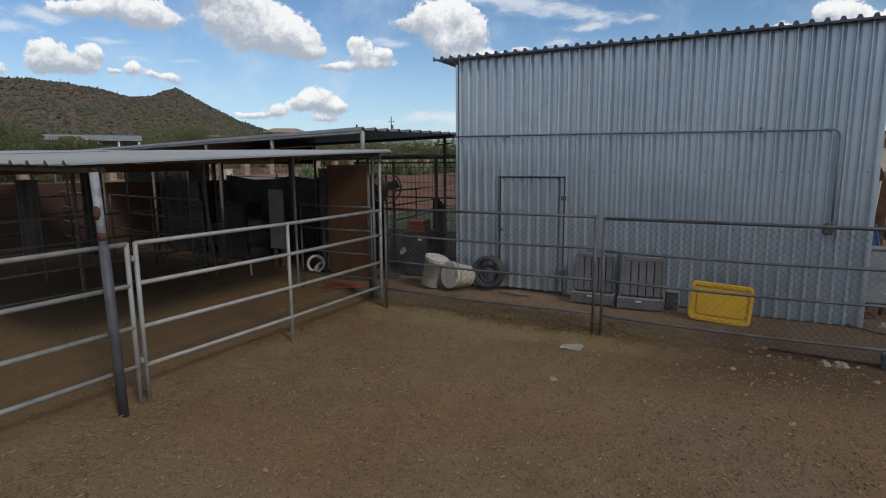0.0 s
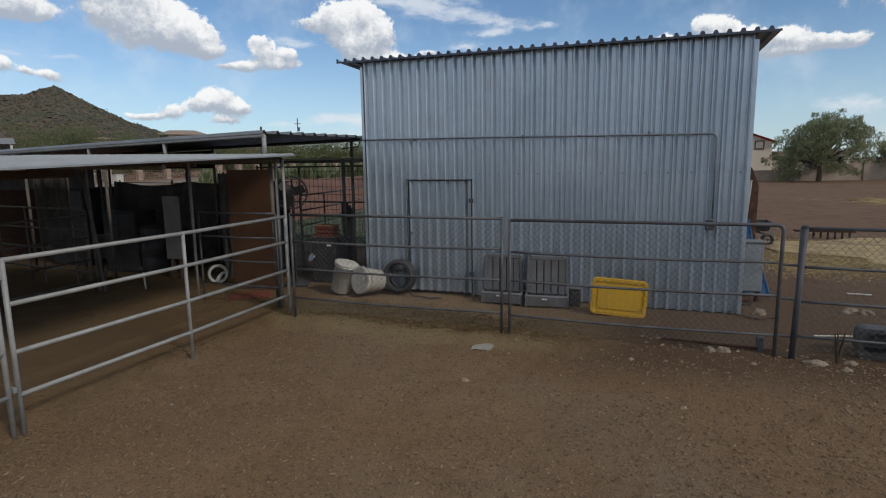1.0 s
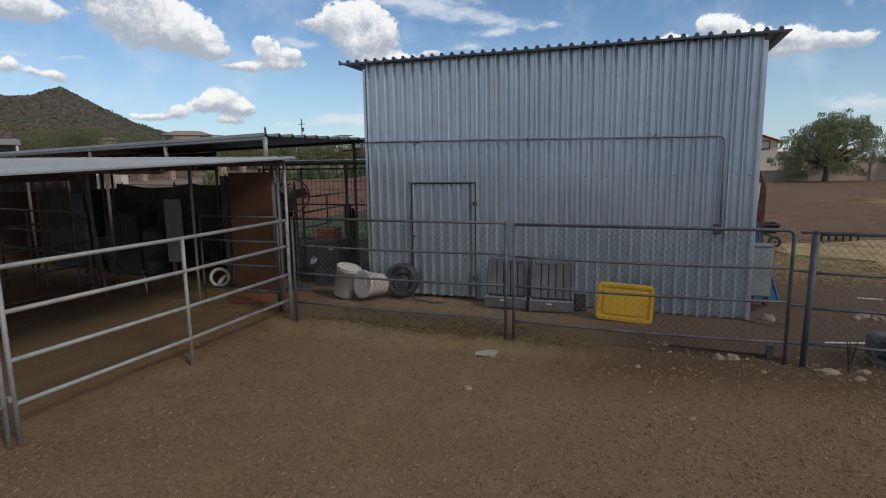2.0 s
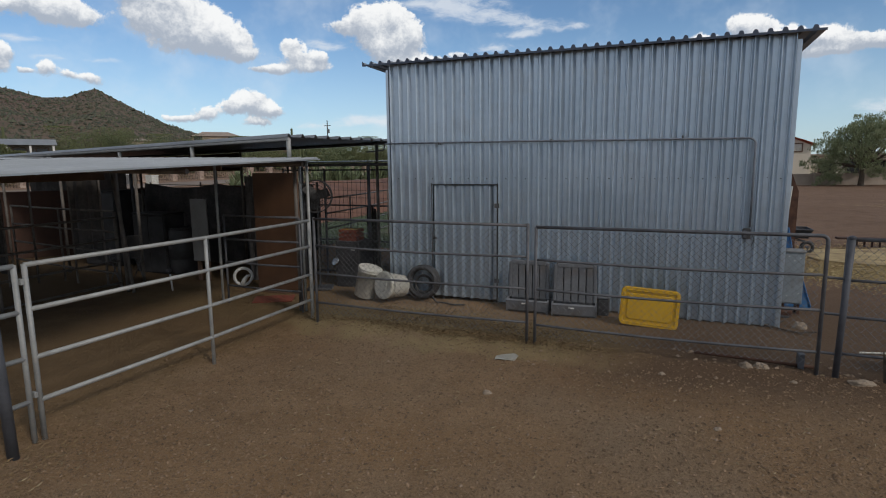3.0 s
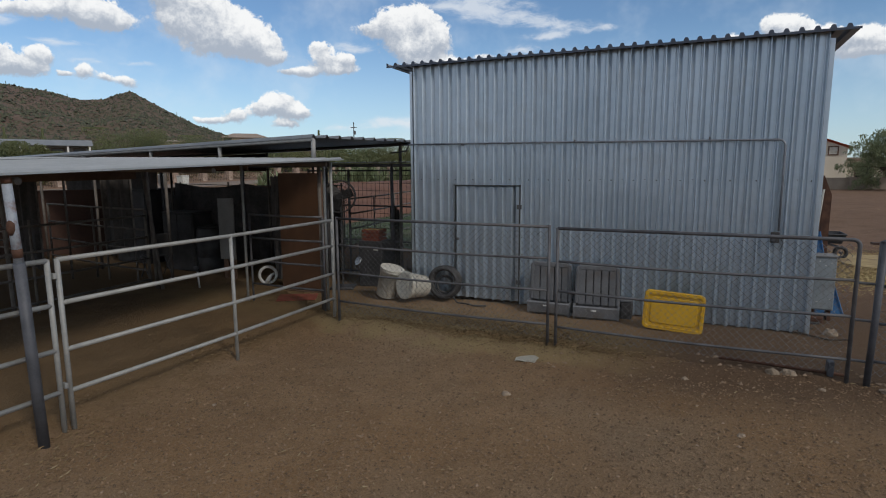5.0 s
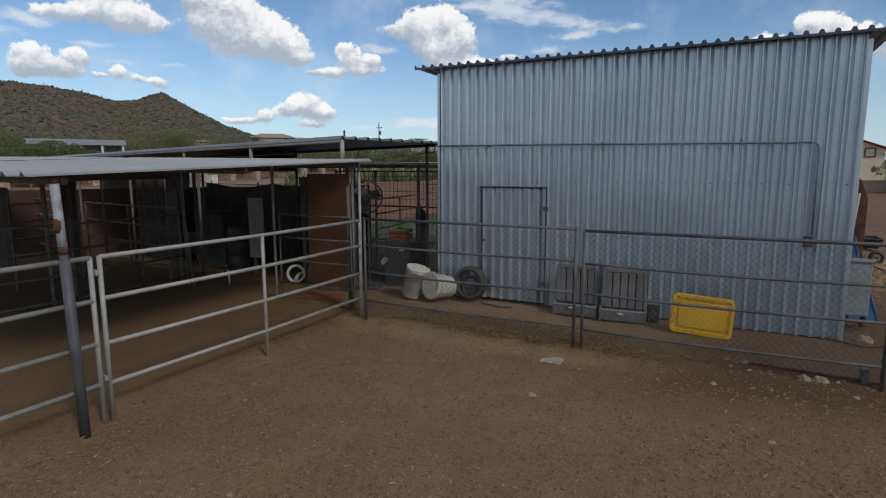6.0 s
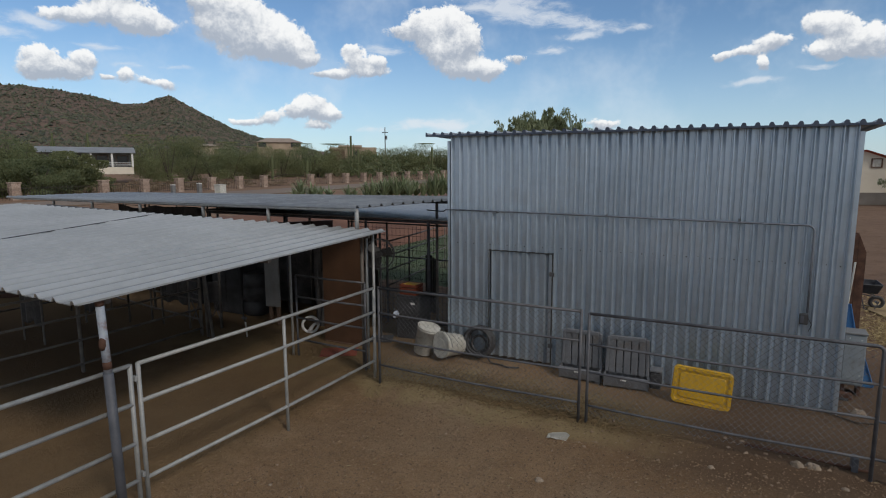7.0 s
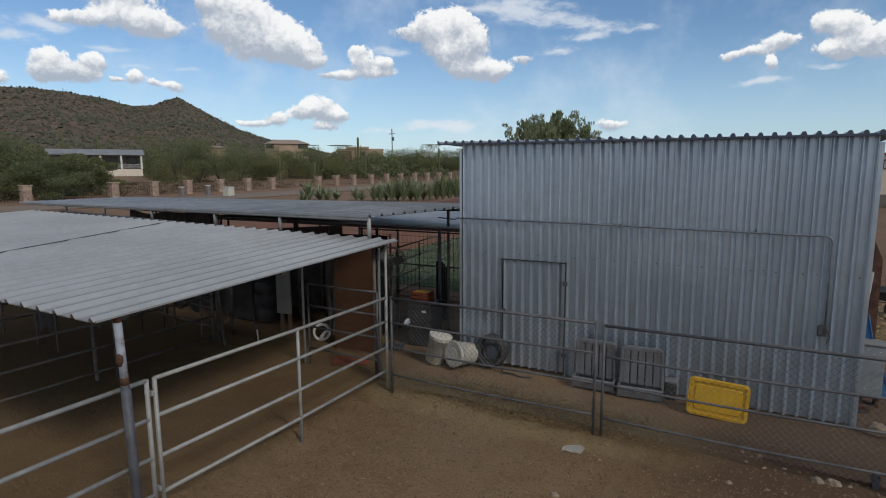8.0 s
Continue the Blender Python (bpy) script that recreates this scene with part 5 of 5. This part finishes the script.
def agave(x, y, s, seed, tall=False):
    r = np.random.default_rng(seed)
    vs, fs = [], []
    n = 90 if tall else 44
    for k in range(n):
        a, tilt = r.uniform(0, 6.28), r.uniform(.15, 1.15) if not tall else r.uniform(.02, .75)
        l, w = s * r.uniform(.45, 1.1), s * (.028 if tall else .05)
        d = np.array([math.cos(a) * math.sin(tilt), math.sin(a) * math.sin(tilt), math.cos(tilt)])
        sd = np.array([-math.sin(a), math.cos(a), 0])
        nrm = np.cross(d, sd)
        i = len(vs)
        for f, ww, lift in ((0, .6, 0), (.35, 1, -.05), (.75, .7, -.06), (1, 0, 0)):
            c = d * l * f - nrm * lift * l
            if ww:
                vs += [tuple(c - sd * w * ww), tuple(c + nrm * w * .35), tuple(c + sd * w * ww)]
            else:
                vs.append(tuple(c))
        for q in (0, 3):
            fs += [(i + q, i + q + 1, i + q + 4, i + q + 3), (i + q + 1, i + q + 2, i + q + 5, i + q + 4), (i + q + 2, i + q, i + q + 3, i + q + 5)]
        fs += [(i + 6, i + 7, i + 9), (i + 7, i + 8, i + 9), (i + 8, i + 6, i + 9)]
    ob = new("agave", soup("agave", vs, fs, AGAVE))
    ob.location = (x, y, ground_z(x, y) - .02)
    return tagged(ob, "green agave clump by the road" if not tall else "tall upright green yucca clump by the road", "agave", "agaves by the road")


for i, (pxx, d, s, tall) in enumerate(((-41.6, 66, 2.3, 1), (-40.6, 67, 2.0, 0), (-39.8, 66, 1.7, 0), (-42.2, 64, 1.6, 0), (-38.9, 67, 1.6, 0), (-37.0, 64, 1.7, 1), (-36.4, 65, 1.4, 0),
                                       (-35.2, 62, 2.0, 1), (-34.6, 62, 2.3, 1), (-34.0, 63, 2.2, 1), (-33.4, 62, 2.4, 1), (-32.8, 63, 2.8, 1), (-32.2, 62, 2.6, 1), (-31.5, 63, 2.9, 1), (-30.9, 62, 2.2, 1), (-30.2, 64, 2.4, 1), (-29.5, 63, 2.0, 1), (-28.8, 64, 2.6, 1), (-28.2, 64, 3.1, 1), (-27.5, 64, 3.0, 1), (-26.8, 64, 3.0, 1), (-26.0, 64, 2.6, 1))):
    agave(d * math.sin(radians(pxx)), d * math.cos(radians(pxx)), s, 100 + i, bool(tall))

# ---- brick pillars and iron fence along the road ----
PILLARS = [23.5, 32.9, 42.75, 48.2, 53.5, 59.1, 64.4, 69.7, 81.4, 86.6, 92.1, 98.2, 104.1, 109.9, 116.2, 122.2, 128.3, 134.6, 141.0]


def pillar(y):
    t = thing("brick_pillar", "square masonry pillar with a flat cap", "pillar", (-70, y, ground_z(-70, y)), group="pillars along the road")
    r = random.Random(int(y * 10))
    for k in range(7):
        for j in range(2):
            bm = B(-.45 + j * .46 + r.uniform(-.02, .02), .0 + j * .46 - .01, -.45 + r.uniform(-.02, .02), .45 + r.uniform(-.02, .02), k * .26 - .2 * (k == 0), k * .26 + .25, .0)
            part("brick", bm, BRICK, t)
    part("cap", B(-.54, .54, -.54, .54, 1.821, 1.95, .03), BRICK, t)
    return t


for y in PILLARS:
    pillar(y)


def iron_fence(y0, y1):
    t = thing("iron_fence", "black iron bar fence between pillars", "fence", (-70, y0, ground_z(-70, y0)), group="iron fence along the road")
    w = y1 - y0
    rise = ground_z(-70, y1) - ground_z(-70, y0)
    for z in (.25, 1.25):
        part("rail", P([(0, .45, z), (0, w - .45, z + rise)], .025, 5), IRON, t)
    n = max(4, int(w / .3))
    me = finish("bar", B(-.014, .014, -.014, .014, 0, 1.42), IRON)
    for i in range(1, n):
        ob = part("bar", me, IRON, t)
        ob.location = (0, w * i / n, rise * i / n)
    return t


for a, b in zip(PILLARS, PILLARS[1:]):
    if not 69 < a < 70:
        iron_fence(a, b)
dg = thing("iron_gate", "arched black iron gate across the drive", "gate", (-70, 69.7, ground_z(-70, 69.7)))
for z in (.2, 1.1):
    part("rail", P([(0, .5, z), (0, 11.2, z)], .03, 5), IRON, dg)
part("arch", P([(0, .5 + 10.7 * i / 12, 1.35 + .75 * math.sin(math.pi * i / 12)) for i in range(13)], .035, 5), IRON, dg)
for i in range(24):
    f = (i + .5) / 24
    part("bar", P([(0, .5 + 10.7 * f, .1), (0, .5 + 10.7 * f, 1.35 + .75 * math.sin(math.pi * f))], .014, 4), IRON, dg)
for y0, h, w, mat, lab in ((57.0, 1.3, .5, WHITE, "pale green utility post by the road"), (53.0, 1.25, .45, WHITE, "pale utility post by the road")):
    u = thing("utility_box", lab, "utility box", (-64, y0 - 5, ground_z(-64, y0 - 5)))
    part("body", B(-w / 2, w / 2, -w / 2, w / 2, 0, h, .05), PALE_PANEL, u)
    part("cap", B(-w / 2 - .03, w / 2 + .03, -w / 2 - .03, w / 2 + .03, h + .001, h + .08, .02), WHITE, u)
u = thing("utility_box", "white utility box by the road", "utility box", (-60, 52.0, 0))
part("body", B(-.55, .55, -.5, .5, 0, 1.25, .06), CREAM, u)
part("lid", B(-.6, .6, -.55, .55, 1.251, 1.35, .04), CREAM, u)

# ---- desert shrubs and trees ----


def at(azimuth, d):
    return d * math.sin(radians(azimuth)), d * math.cos(radians(azimuth))


def shrub(azimuth, d, w, h, n=1500, mat=LEAF_OLIVE, seed=0, label="olive green desert shrub", size=.13):
    r = np.random.default_rng(seed + int(d * 7))
    x, y = at(azimuth, d)
    t = thing("desert_shrub", label, "shrub", (x, y, ground_z(x, y) - .1), group="desert shrubs")
    bm = bmesh.new()
    for i in range(7):
        a, f = r.uniform(0, 6.28), r.uniform(.25, .75)
        pipe(bm, [(0, 0, 0), (w * .2 * f * math.cos(a), w * .2 * f * math.sin(a), h * .35), (w * .42 * f * math.cos(a), w * .42 * f * math.sin(a), h * .8)], [.09, .06, .02], 5)
    part("trunk", bm, BARK, t)
    vs, fs = [], []
    leaves(r, (0, 0, h * .50), (w * .52, w * .52, h * .50), n, size, vs, fs, shell=.3)
    leaves(r, (0, 0, h * .30), (w * .55, w * .55, h * .30), n // 2, size, vs, fs, shell=.3)
    part("crown", soup("crown", vs, fs, mat), mat, t)
    return t


sr = random.Random(21)
# the close row behind the pillars
near_row = ((-69, 92, 12, 9.0), (-72, 88, 11, 8.4), (-65.9, 95, 11, 8.6), (-64.6, 92, 7, 8.0), (-66.5, 84, 6.6, 4.8), (-63.3, 100, 6.5, 7.2), (-62.2, 92, 7, 5.9), (-60.7, 91, 6, 5.3), (-59.3, 92, 4.6, 4.2), (-63.5, 83, 6.6, 4.3))
far_row = ((-55.2, 138, 12, 9.2), (-53.4, 128, 10, 8.8), (-51.6, 134, 12, 9.4), (-49.8, 137, 10, 7.6), (-48.0, 144, 11, 8.4), (-46.6, 152, 10, 8.8), (-45.2, 146, 10, 7.6), (-43.4, 156, 11, 9.2), (-41.6, 161, 11, 8.1), (-40.0, 154, 10, 8.4), (-38.4, 165, 12, 8.6), (-36.8, 171, 11, 7.8))
end_row = ((-35.4, 168, 10, 7.6), (-34.0, 178, 12, 8.1), (-32.4, 173, 11, 8.9), (-30.8, 177, 12, 10.2), (-29.3, 183, 12, 9.4), (-27.9, 180, 11, 8.4), (-26.2, 183, 12, 8.9), (-24.5, 185, 11, 8.1))
for i, (a, d, w, h) in enumerate(near_row + far_row + end_row):
    shrub(a, d, w, h, 9000, LEAF_OLIVE if i % 3 else LEAF_GREEN, i)
verts, faces = [], []
for i in range(110):
    a, d = sr.uniform(-78, -22), sr.uniform(150, 330)
    x, y = at(a, d)
    h = sr.uniform(3.5, 6.5)
    leaves(rng, (x, y, ground_z(x, y) + h * .45), (sr.uniform(4, 8), sr.uniform(4, 8), h * .6), 260, .5, verts, faces, shell=.3)
tagged(new("far_scrub", soup("far_scrub", verts, faces, LEAF_GREEN)), "far belt of green desert scrub below the hill", "scrub", kind="stuff")
verts, faces = [], []
for i in range(380):
    a, d = sr.uniform(-70, -27), sr.uniform(80, 112)
    x, y = at(a, d)
    if x > -72:
        continue
    s = sr.uniform(.5, 1.3)
    leaves(rng, (x, y, ground_z(x, y) + s * .4), (s, s, s * .6), 90, .16, verts, faces, shell=.3)
tagged(new("low_brush", soup("low_brush", verts, faces, LEAF_DRY)), "low dry brush on the red soil behind the fence", "brush", kind="stuff")


def tree(x, y, height, width, trunk_h, n, label, mat, seed, droop=.5, r0=.22, leaf=.20, low=-.25, count=44, spread=.10, skew=0.0):
    """A forked trunk whose limbs carry feathery clumps over an uneven dome."""
    r = np.random.default_rng(seed)
    t = thing("tree", label, "tree", (x, y, ground_z(x, y)))
    bm = bmesh.new()
    pipe(bm, [(0, 0, -.1), (.05, 0, trunk_h * .5), (.0, .05, trunk_h)], [r0, r0 * .8, r0 * .7], 8)
    mid = trunk_h + (height - trunk_h) * .30
    tips = []
    for i in range(count):
        a = i * 2.4 + r.uniform(-.3, .3)
        e = low + (1 - low) * ((i + .5) / count) ** .8
        c = math.sqrt(max(0.0, 1 - e * e))
        f = r.uniform(.62, 1.0)
        top = mid + (height - mid) * .92 * e * f if e > 0 else mid + (mid - trunk_h * .2) * e * 2.2
        reach = width * .46 * c * f
        top -= skew * max(0.0, -math.cos(a)) * reach
        tip = (reach * math.cos(a), reach * math.sin(a), top)
        p = [(0, 0, trunk_h * .92), (tip[0] * .45, tip[1] * .45, trunk_h + max(top - trunk_h, .2) * .7), tip]
        pipe(bm, p, [r0 * .32, r0 * .18, r0 * .05], 5)
        tips += [tip, tuple(.6 * q + .4 * s for q, s in zip(tip, p[1]))]
    part("trunk", bm, BARK, t)
    vs, fs = [], []
    for p in tips:
        s = width * spread * r.uniform(.7, 1.25)
        leaves(r, p, (s, s, s * .8), n // len(tips), leaf, vs, fs, droop, .2)
    part("crown", soup("crown", vs, fs, mat), mat, t)
    return t


tree(15.9, 61.0, 6.7, 9.2, 1.7, 42000, "spreading mesquite tree with feathery green leaves", LEAF_TREE, 4, 1.0, .26, .07, -.42, 50, .085, .42)
tree(-10.4, 33.5, 7.3, 6.6, 3.0, 20000, "feathery grey green tree behind the shed", LEAF_TREE, 9, -1.6, .18, .065, .05, 34, .062)
tree(24.5, 66.0, 4.2, 7.0, 1.6, 9000, "spreading mesquite tree with feathery green leaves", LEAF_TREE, 14, .8, .25, .12)

# saguaros and power pole on the skyline


def saguaro(azimuth, d, top, label="tall green saguaro cactus"):
    x, y = at(azimuth, d)
    z = ground_z(x, y)
    t = thing("saguaro", label, "cactus", (x, y, z), group="saguaro cacti")
    h = top - z
    part("stem", P([(0, 0, 0), (0, 0, h * .5), (0, 0, h - .2), (0, 0, h)], [.30, .34, .28, .1], 10), LEAF_GREEN, t)
    for s in (1, -1):
        part("arm", P([(.25 * s, 0, h * .45), (.9 * s, 0, h * .5), (1.0 * s, 0, h * .62), (1.0 * s, 0, h * .8)], [.18, .2, .2, .1], 8), LEAF_GREEN, t)
    return t


for a, d, top in ((-36.7, 160, 12.5), (-36.0, 150, 8.5), (-44.3, 140, 6.5), (-41.0, 130, 5.2), (-28.6, 170, 9.8), (-59.5, 190, 13.5), (-62.0, 200, 14)):
    saguaro(a, d, top)
px, py = at(-33.3, 190)
pole = thing("utility_pole", "wooden utility pole with a crossarm", "utility pole", (px, py, ground_z(px, py)))
part("pole", P([(0, 0, 0), (0, 0, 17.0 - ground_z(px, py))], [.22, .15], 8), BARK, pole)
part("crossarm", B(-1.2, 1.2, -.08, .08, 15.2 - ground_z(px, py), 15.4 - ground_z(px, py)), BARK, pole)
part("transformer", P([(.5, 0, 13.0 - ground_z(px, py)), (.5, 0, 14.2 - ground_z(px, py))], .3, 10), GREY_PLASTIC, pole)

# ---- houses ----


def window(parent, x0, x1, y, z0, z1, side=-1, pane=None):
    wn = part("window", B(x0, x1, y + side * .04, y, z0, z1), pane or GLASS_DARK, parent)
    f = .12
    bm = bmesh.new()
    for a, b, c, d in ((x0 - f, x1 + f, z1, z1 + f), (x0 - f, x1 + f, z0 - f, z0), (x0 - f, x0, z0, z1), (x1, x1 + f, z0, z1)):
        box(bm, a, b, y + side * .08, y, c, d)
    part("window_frame", bm, TIMBER, wn)


def gabled(label, x, y, z, turn, w, d, h, rise, wall, roof, wins=(), base=3.0):
    t = thing("house", label, "house", (x, y, z), turn)
    part("wall", B(-w / 2, w / 2, -d / 2, d / 2, -base, h), wall, t)
    bm = bmesh.new()
    e = .6
    v = [bm.verts.new(p) for p in ((-w / 2 - e, -d / 2 - e, h), (w / 2 + e, -d / 2 - e, h), (w / 2 + e, d / 2 + e, h), (-w / 2 - e, d / 2 + e, h), (-w / 2 + d * .35, 0, h + rise), (w / 2 - d * .35, 0, h + rise))]
    for f in ((0, 1, 5, 4), (1, 2, 5), (2, 3, 4, 5), (3, 0, 4), (3, 2, 1, 0)):
        bm.faces.new([v[i] for i in f])
    part("roof", bm, roof, t)
    for x0, x1, z0, z1 in wins:
        window(t, x0, x1, -d / 2, z0, z1)
    return t


# two storey stucco house beyond the block wall
hx, hy = at(9.2, 79)
villa = thing("house", "cream stucco house with red tile gable roof", "house", (hx - 1.7, hy, 0), 0)
part("wall", B(-9, 3.3, -5, 6, -.3, 4.0), STUCCO, villa)
bm = bmesh.new()
v = [bm.verts.new(p) for p in ((-1.3, -5, 4.001), (3.3, -5, 4.001), (1.0, -5, 4.95), (-1.3, 6, 4.001), (3.3, 6, 4.001), (1.0, 6, 4.95))]
for f in ((0, 1, 2), (3, 5, 4), (0, 2, 5, 3), (1, 4, 5, 2), (0, 3, 4, 1)):
    bm.faces.new([v[i] for i in f])
part("gable", bm, STUCCO, villa)
for s in (-1, 1):
    bm = bmesh.new()
    ex = 1.0 + s * 3.0
    a, b = (1.0, 5.12), (ex, 3.98)
    q = [bm.verts.new((x, y, z)) for (x, z), y in ((a, -5.5), (b, -5.5), (b, 6.5), (a, 6.5))]
    bm.faces.new(q)
    bmesh.ops.solidify(bm, geom=bm.faces[:], thickness=.22)
    part("roof_slope", bm, TILE_RED, villa)
part("roof_slope", B(-9.5, -1.4, -5.4, 6.4, 4.002, 4.3, .05), TILE_RED, villa)
# Cream pane: the sky's reflection in the glass painted as a pale colour.
window(villa, 1.66, 2.40, -5.002, 3.36, 4.1, -1, CREAM)
part("wing", B(3.302, 11.5, -3, 6, -.3, 2.7), STUCCO, villa)
part("wing_roof", B(3.304, 12.0, -3.5, 6.4, 2.702, 3.0, .06), TILE_BROWN, villa)
for x in (4.6, 7.2, 9.4):
    window(villa, x, x + 1.3, -3.002, .9, 2.2)
window(villa, -2.5, -1.2, -5, .9, 2.2)

# white mobile home with a porch on the slope
mx, my = at(-60.1, 128)
mz = 3.3
home = thing("mobile_home", "white mobile home with a porch roof", "house", (mx, my, mz), 60)
# Wall coloured dark grey for the shade under the porch roof.
part("wall", B(-6.5, 8.3, 0, 6, -.6, 3.2), PALE_PANEL, home)
part("porch_floor", B(-2.0, 8.5, -3.4, -.02, -.8, .55), STUCCO, home)
bm = B(-7, 9.0, -3.8, 6.4, 3.21, 3.40)
for v in bm.verts:
    if v.co.z > 3.3:
        v.co.y = .8 + (v.co.y - .8) * .25
        v.co.z = 4.35
part("roof", bm, GALV_LONG, home)
for x in (-2.0, 1.6, 5.0, 8.4):
    part("porch_post", B(x - .16, x + .16, -3.5, -3.18, .55, 3.20), WHITE, home)
for z in (.9, 1.3):
    part("porch_rail", B(-2, 8.4, -3.38, -3.26, z, z + .10), WHITE, home)
for x0 in (-.8, 2.6, 6.0):
    window(home, x0, x0 + 1.8, -.001, 1.3, 2.7)
hx2, hy2 = at(-43.6, 215)
gabled("tan stucco house with brown tile roof on the slope", hx2, hy2, 10.4, 45, 15, 10, 2.4, 1.7, TAN_STUCCO, TILE_BROWN, ((-7, -4.5, .8, 2.2), (4, 7, .8, 2.2)), 9)
hx3, hy3 = at(-36.8, 205)
ph = thing("house", "flat roofed tan adobe house on the slope", "house", (hx3, hy3, 7.2), 38)
part("wall", B(-7, 9, -5, 5, -7, 3.6), TAN_STUCCO, ph)
part("parapet", B(-4, 4, -5.6, 4, 3.601, 4.3), TAN_STUCCO, ph)
part("porch", B(-7, -2, -7, -5.02, -1, 2.8), TIMBER, ph)
window(ph, 1, 3, -5, .8, 2.4)
hx4, hy4 = at(-50.2, 260)
gabled("tan stucco house half hidden by shrubs", hx4, hy4, 10.4, 50, 10, 8, 2.6, 1.0, TAN_STUCCO, TILE_BROWN, (), 9)

# ---- block wall along the far side of the field ----
bw = thing("block_wall", "long tan concrete block wall across the field", "wall", kind="structure")
for i in range(16):
    x0 = .7 + i * 4.0
    y0 = 62.6 + .32 * (x0 - 14)
    part("wall_section", B(0, 4.12, 0, .2, -.4, 1.06 if x0 < 15 else 1.62), BLOCK, bw).matrix_basis = pose(x0, y0, 0, 0, 0, math.degrees(math.atan(.32)))
    part("pier", B(-.25, .25, -.12, .32, -.4, 1.14 if x0 < 15 else 1.70), BLOCK, bw).matrix_basis = pose(x0, y0 - .02, 0, 0, 0, math.degrees(math.atan(.32)))

# ---- the hill ----
RIDGE = [(-110, 3.5), (-95, 5.0), (-84, 6.0), (-75, 6.6), (-69, 6.9), (-65.6, 7.05), (-63.5, 7.1), (-61.2, 6.9), (-58.8, 6.6), (-57.3, 6.15), (-56.3, 6.05), (-55.0, 6.2), (-54.0, 6.65), (-52.9, 6.95), (-52.2, 6.6), (-51.3, 6.05), (-49.9, 5.3), (-48.0, 4.3), (-46.0, 3.6), (-43.9, 3.0), (-41, 2.4), (-37, 1.6), (-33, .8)]


def hill_height(a, f):
    """Height over the eye line at azimuth a; f: 0 at the foot, 1 on the ridge."""
    e = np.interp(a, [r[0] for r in RIDGE], [r[1] for r in RIDGE])
    d = 300 + 320 * f
    crest = 3.4 + 620 * math.tan(radians(e - .38))
    foot = ground_z(*at(a, 300)) - 2
    z = foot + (crest - foot) * (f ** 1.15)
    x, y = at(a, d)
    z += (noise.noise((x * .012, y * .012, 3)) * 6 + noise.noise((x * .04, y * .04, 1)) * 2.0) * min(f, 1 - f) * 2.2
    z += noise.noise((x * .12, y * .12, 5)) * 1.0
    return x, y, z


na, nf = 220, 46
verts, faces = [], []
for j in range(nf + 1):
    for i in range(na + 1):
        verts.append(hill_height(-110 + 77 * i / na, j / nf))
for i in range(na + 1):          # far side
    x, y, z = hill_height(-110 + 77 * i / na, 1)
    verts.append((x * 1.5, y * 1.5, -5))
for j in range(nf + 1):
    for i in range(na):
        a = j * (na + 1) + i
        faces.append((a, a + 1, a + na + 2, a + na + 1))
me = soup("hill", verts, faces, HILL)
for f in me.polygons:
    f.use_smooth = True
solo("hill", me, HILL, "brown rocky desert hill dotted with brush", "hill", kind="structure")
verts, faces = [], []
for k in range(15000):
    a, f = sr.uniform(-78, -40), sr.uniform(.02, 1.0)
    x, y, z = hill_height(a, f)
    s = sr.uniform(.4, 1.25) * (1.0 if sr.random() < .94 else 1.7)
    i = len(verts)
    for q in range(5):
        an = q * 1.257 + k
        verts.append((x + s * math.cos(an) * sr.uniform(.7, 1.2), y + s * math.sin(an) * sr.uniform(.7, 1.2), z + s * sr.uniform(-.2, .35)))
    verts.append((x + s * .2, y, z + s * sr.uniform(.8, 1.3)))
    for q in range(5):
        faces.append((i + q, i + (q + 1) % 5, i + 5))
tagged(new("hill_brush", soup("hill_brush", verts, faces, BUSH_HILL)), "dark brush dotted over the hillside", "brush", kind="stuff")
for a, hgt in ((-61.6, 4), (-57.6, 3.6), (-59.0, 3.0), (-49.4, 4), (-47.2, 3)):
    x, y, z = hill_height(a, .98)
    t = thing("saguaro", "saguaro cactus standing on the ridge", "cactus", (x, y, z - .5), group="saguaro cacti")
    part("stem", P([(0, 0, 0), (0, 0, hgt)], [.35, .2], 6), LEAF_GREEN, t)
